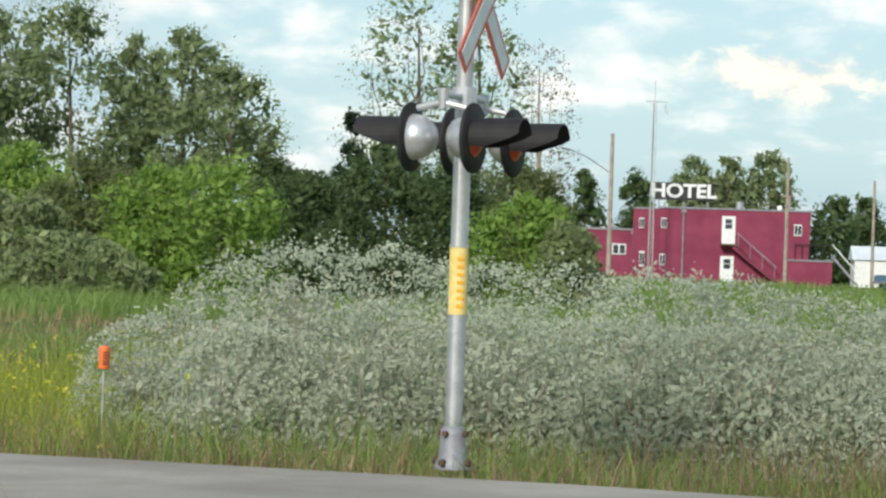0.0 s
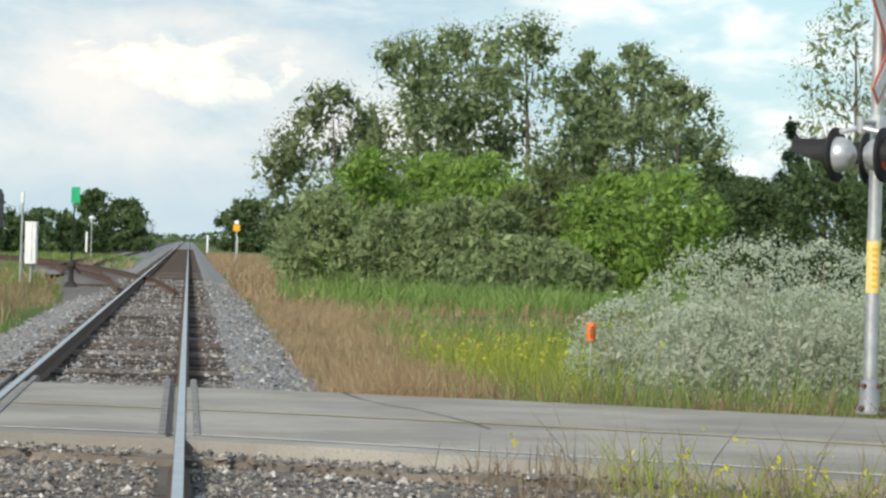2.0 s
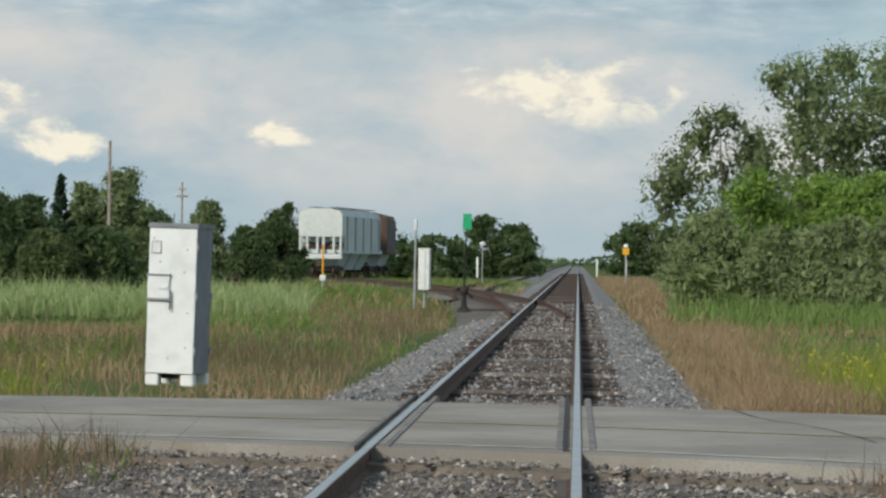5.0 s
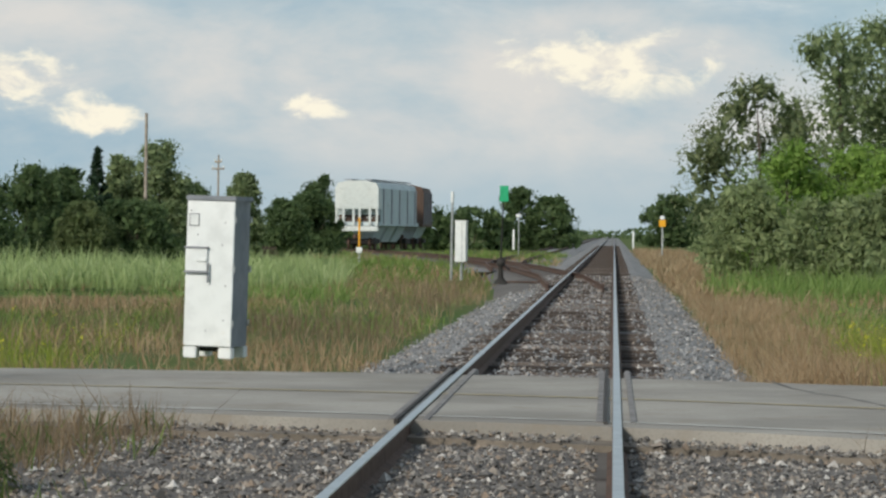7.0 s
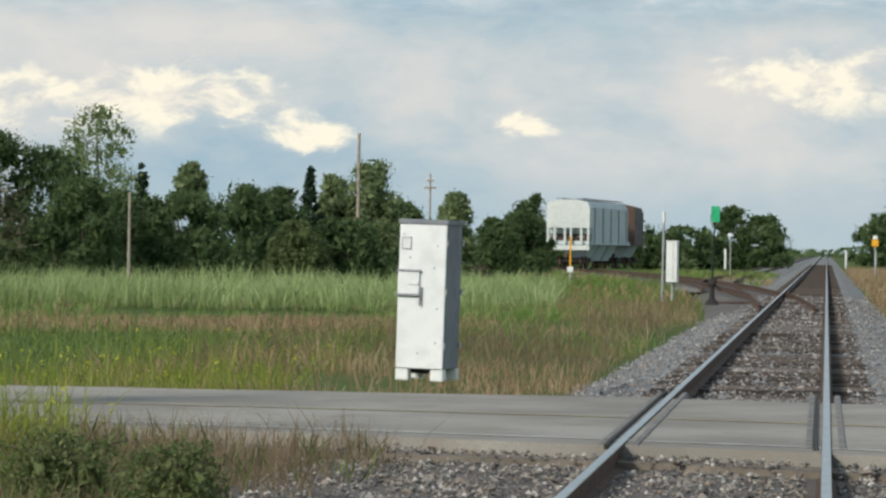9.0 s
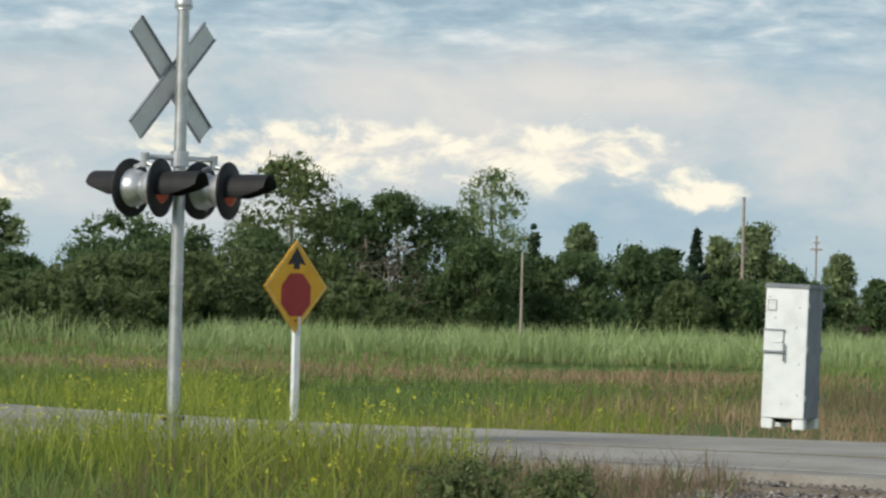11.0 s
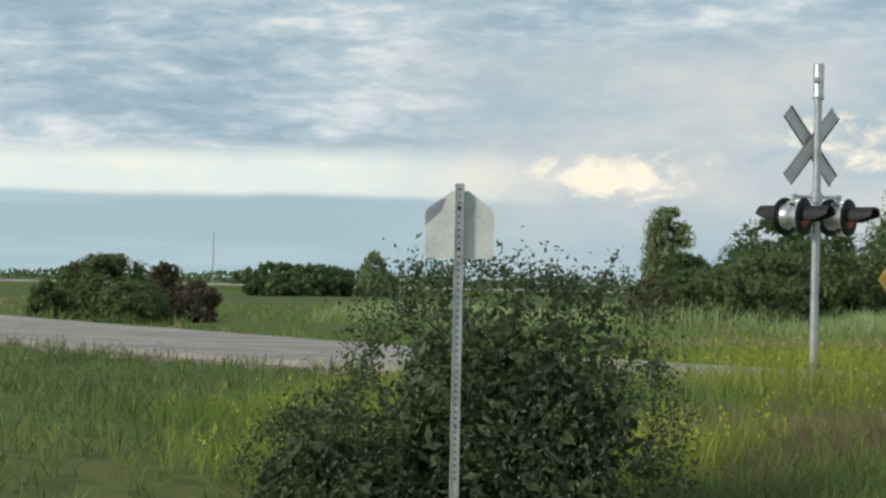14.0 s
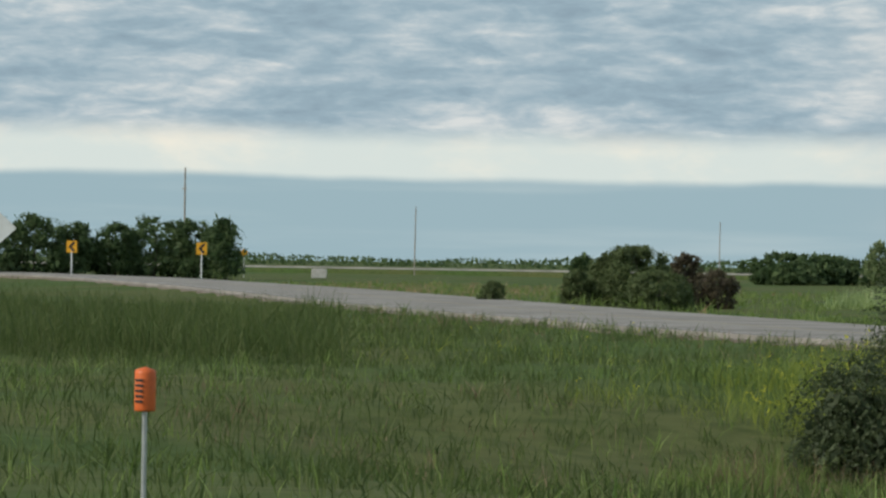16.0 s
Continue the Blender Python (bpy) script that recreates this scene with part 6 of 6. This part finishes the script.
meadow("green_grass", "green", "mixed green verge grass along the road", [
    (2.4, 14, 25, 62, 8000, 1, 0.25, 0.5, 0.008, 5, 1.4, lambda x, y, r: x > 3.1 + 0.02 * (y - 33) + r.normal(0, 0.4, len(x))),
    (-9, -3.1, 35.5, 110, 3400, 1, 0.16, 0.34, 0.012, 5, 1.3, some(3, 22, 0.42)),
    (-30, -3, 108, 240, 4500, 1, 0.3, 0.55, 0.045, 6, 1.2, None),
    (-32, -7, 36, 64, 6500, 1, 0.18, 0.34, 0.012, 5, 1.1, None),
    (-120, -13, 40, 160, 6500, 1, 0.3, 0.5, 0.03, 5, 1.2, None),
    (-15, -4.6, 14, 30, 4200, -1, 0.2, 0.42, 0.007, 5, 1.0, None),
    (-9, -1.2, 4, 16.2, 4500, -1, 0.2, 0.4, 0.008, 6, 1.0, None),
    (-60, 1, -22, 60, 4500, -1, 0.2, 0.34, 0.014, 6, 1.0, wedge),
], 22)
meadow("lush_grass", "bright", "lush bright green grass in the wet field", [
    (3.5, 34, 55, 112, 5000, 1, 0.32, 0.55, 0.020, 6, 0.9, some(7, 31, 0.3)),
    (2.6, 27, 80, 94, 3600, 1, 0.55, 0.8, 0.022, 6, 1.0, None),
    (18, 75, 100, 240, 3500, 1, 0.5, 0.8, 0.07, 6, 0.9, None),
    (-36, -6, 74, 90, 2800, 1, 0.26, 0.42, 0.025, 6, 1.0, some(5, 32, 0.42)),
    (-60, 1, -22, 40, 2600, -1, 0.2, 0.36, 0.014, 6, 1.0, lambda x, y, r: wedge(x, y, r) & (patchy(x, y, 3.5, 33) > 0.52)),
], 23)
meadow("pale_reeds", "pale", "pale green feathery reeds at the back of the field", [
    (-50, -7, 91, 106, 7500, 1, 0.7, 1.0, 0.026, 6, 1.0, lambda x, y, r: x < -0.07 * y - 1),
    (-30, -7, 106, 128, 2200, 1, 0.75, 1.0, 0.032, 6, 1.0, lambda x, y, r: x < -0.07 * y - 1),
], 24)
meadow("brown_weeds", "brown", "brown seed-headed weeds by the ballast", [
    (-9.5, -3.1, 36, 105, 3600, 1, 0.3, 0.62, 0.009, 5, 1.4, some(2.4, 41, 0.45)),
    (-8.5, -2.9, 13.5, 26, 5200, -1, 0.15, 0.42, 0.006, 5, 1.0, lambda x, y, r: x < -3.35 + r.normal(0, 0.25, len(x))),
    (1.8, 7.5, 16.5, 23, 700, -1, 0.2, 0.5, 0.006, 5, 1.0, None),
    (-9, -1.2, 5, 16, 2500, -1, 0.2, 0.42, 0.007, 5, 1.0, None),
    (2.4, 12, 27, 45, 2000, 1, 0.3, 0.6, 0.007, 5, 1.2, some(2, 42, 0.5)),
    (-60, 1, -22, 50, 2600, -1, 0.25, 0.42, 0.010, 5, 1.0, lambda x, y, r: wedge(x, y, r) & (patchy(x, y, 4, 43) > 0.6)),
], 25)
meadow("mustard_weeds", "mustard", "yellow-green flowering mustard weeds by the road", [
    (3.3, 9.5, 31, 50, 4600, 1, 0.40, 0.78, 0.008, 6, 1.2, some(2.5, 51, 0.36)),
    (-13.5, -5.6, 10, 27.5, 5600, -1, 0.35, 0.72, 0.008, 6, 1.0, some(2.2, 52, 0.35)),
    (-16, -6.5, 37, 50, 1600, 1, 0.4, 0.7, 0.010, 6, 1.0, some(2.5, 53, 0.5)),
    (2.6, 7.5, 16.5, 22.5, 700, -1, 0.25, 0.6, 0.006, 5, 1.0, None),
    (-30, -5, 18, 44, 350, -1, 0.25, 0.45, 0.010, 5, 1.0, some(3, 54, 0.55)),
], 26, 0.055)
meadow("meadow_grass", "dull", "dull green meadow grass before the road", [
    (-60, 3, -22, 60, 20000, -1, 0.22, 0.38, 0.014, 6, 1.0, wedge),
    (-46, -20, 15, 36, 5200, -1, 0.6, 1.05, 0.014, 6, 1.0, lambda x, y, r: wedge(x, y, r) & (np.degrees(np.arctan2(-(x - 11.5), y + 29.9)) > 35.5)),
    (-30, -7, 40, 78, 2500, 1, 0.2, 0.34, 0.012, 5, 1.1, None),
], 27)

# ---- distant woods along the horizon ----
r = np.random.default_rng(88)
n = 14000
aw = np.radians(r.uniform(-58, 16, n))
dw = 950 + 60 * r.random(n)
hwood = (2.6 + 2.2 * np.abs(np.sin(aw * 23 + 1)) * np.abs(np.sin(aw * 61)) + 0.5 * np.sin(aw * 140)) * 0.8
p = np.stack([np.sin(aw) * dw, np.cos(aw) * dw, -0.4 + hwood * r.random(n) ** 0.8], -1)
v, f = leaf_quads(p, 0.9, r)
tri_mesh("far_woods", v, f, LEAF["dark"], None, "thin dark line of woods along the horizon", "woods", "stuff")

# ---- pond and loose stones ----
a = np.linspace(0, 2 * np.pi, 40, endpoint=False)
rad = 1 + 0.15 * np.sin(3 * a) + 0.1 * np.sin(5 * a + 1)
pv = np.stack([-14.9 + 4.6 * rad * np.cos(a), 84.2 + 7.0 * rad * np.sin(a), np.full(40, -0.48)], -1)
pond = tri_mesh("pond_water", np.r_[pv, [[-14.9, 84.2, -0.48]]], [(i, (i + 1) % 40, 40) for i in range(40)], M["water"], None, "shallow reflecting pond between the reeds", "water", "structure")


def stones(name, xs, ys, zs, size, r, label, mat="ballast"):
    """Broken stones, each an uneven eight-faced lump."""
    n = len(xs)
    o = np.array([(1, 0, 0), (0, 1, 0), (-1, 0, 0), (0, -1, 0), (0, 0, 0.8), (0, 0, -0.6)], float)
    v = o[None] * r.uniform(0.55, 1.25, (n, 6, 1)) + r.normal(0, 0.16, (n, 6, 3))
    a = r.uniform(0, 6.28, n)
    c, s = np.cos(a)[:, None], np.sin(a)[:, None]
    v = np.stack([v[..., 0] * c - v[..., 1] * s, v[..., 0] * s + v[..., 1] * c, v[..., 2]], -1) * size[:, None, None]
    v += np.stack([xs, ys, zs], -1)[:, None]
    f = np.array([(0, 1, 4), (1, 2, 4), (2, 3, 4), (3, 0, 4), (1, 0, 5), (2, 1, 5), (3, 2, 5), (0, 3, 5)])
    tri_mesh(name, v.reshape(-1, 3), (f[None] + 6 * np.arange(n)[:, None, None]).reshape(-1, 3), M[mat], None, label, "stones", "stuff")


r = np.random.default_rng(61)
x, y = r.uniform(-4.6, 6.5, 30000), r.uniform(15.7, 26.5, 30000)
d, _ = road_dist(x, y)
ok = (d > -0.25 + np.abs(r.normal(0, 0.22, len(x)))) & (np.abs(x - XR) > 0.11) & (np.abs(x - XL) > 0.11)
ok &= x > -3.6 + r.normal(0, 0.25, len(x))
x, y = x[ok], y[ok]
stones("ballast_stones", x, y, np.where(d[ok] < 0.55, -0.10, -0.155) + r.uniform(-0.01, 0.02, len(x)), r.gamma(3, 0.0042, len(x)) + 0.004, r, "coarse mixed grey and brown ballast stones before the road")
y = 33 + 90 * r.uniform(0, 1, 16000) ** 2.0
side = r.random(16000)
x = np.where(side < 0.34, r.uniform(0.3, 2.05, 16000), np.where(side < 0.68, r.uniform(-3.7, -1.7, 16000), r.uniform(-1.35, -0.05, 16000))) + SLOPE * y
d, _ = road_dist(x, y)
u = x + 0.7 - SLOPE * y
z = np.where(np.abs(u) < 1.62, -0.20, -0.20 - 0.25 * (np.abs(u) - 1.62) / 0.95)
inner = (u > -0.7) & (u < 0.7)
z = np.where(inner | (np.abs(u) < 1.3), -0.222 + 0.05 * (r.random(len(u)) < 0.5), z)
ok = (d > -0.05) & (np.abs(u) < 2.75 + r.normal(0, 0.12, len(u)))
stones("ballast_stones", x[ok], y[ok], z[ok] + r.uniform(-0.01, 0.02, ok.sum()), (r.gamma(3, 0.0045, len(x)) + 0.007)[ok] * (1 + 0.006 * (y[ok] - 33)), r, "grey crushed-stone ballast beside and between the rails", "ballast_grey")
x = r.uniform(-16, -3, 1500)
y = np.interp(x, RX[::-1], (RY + RH * 1.12 * RNY * np.sign(RNY))[::-1]) + r.normal(0.45, 0.25, 1500)
d, _ = road_dist(x, y)
ok = d > 0.05
stones("shoulder_stones", x[ok], y[ok], np.full(ok.sum(), -0.12), r.gamma(3, 0.008, ok.sum()) + 0.008, r, "loose stones strewn along the road edge")
# tar-filled cracks in the asphalt
cracks = thing("road_cracks", 0, 0, 0, 0, "dark winding tar cracks across the grey asphalt", "crack", "", "structure")
random.seed(9)
for x0, y0, dx, dy, n in ((1.5, 32.3, 0.10, -0.42, 15), (-7.5, 33.0, 0.28, 0.02, 16), (-3.2, 31.2, -0.25, -0.12, 12), (-12, 33.8, 0.3, 0.14, 10), (3.4, 27.2, 0.3, -0.18, 12), (-2.2, 28.2, -0.3, -0.02, 12), (5.0, 26.2, 0.3, -0.2, 12), (-26, 45, -0.4, 0.33, 18), (-36, 52.5, -0.4, 0.33, 18)):
    v, f = [], []
    px_, py_ = x0, y0
    for k in range(n):
        w2 = random.uniform(0.008, 0.03)
        v += [(px_ - dy * w2 * 1.0, py_ + dx * w2 * 1.0, -0.009), (px_ + dy * w2 * 1.0, py_ - dx * w2 * 1.0, -0.009)]
        if k:
            f.append((2 * k - 2, 2 * k - 1, 2 * k + 1, 2 * k))
        px_, py_ = px_ + dx + random.uniform(-0.07, 0.07), py_ + dy + random.uniform(-0.05, 0.05)
    tri_mesh("crack", v, f, M["crack"], cracks)
# a scrap of white litter at the ballast edge
th = thing("crumpled_litter", -3.15, 34.6, -0.22, 20, "scrap of crumpled white plastic on the stones", "litter")
bm = NB()
bmesh.ops.create_icosphere(bm, subdivisions=2, radius=0.06)
for vv in bm.verts:
    vv.co *= random.uniform(0.7, 1.25)
    vv.co.z = abs(vv.co.z) * 0.6
part("scrap", bm, M["white"], th)
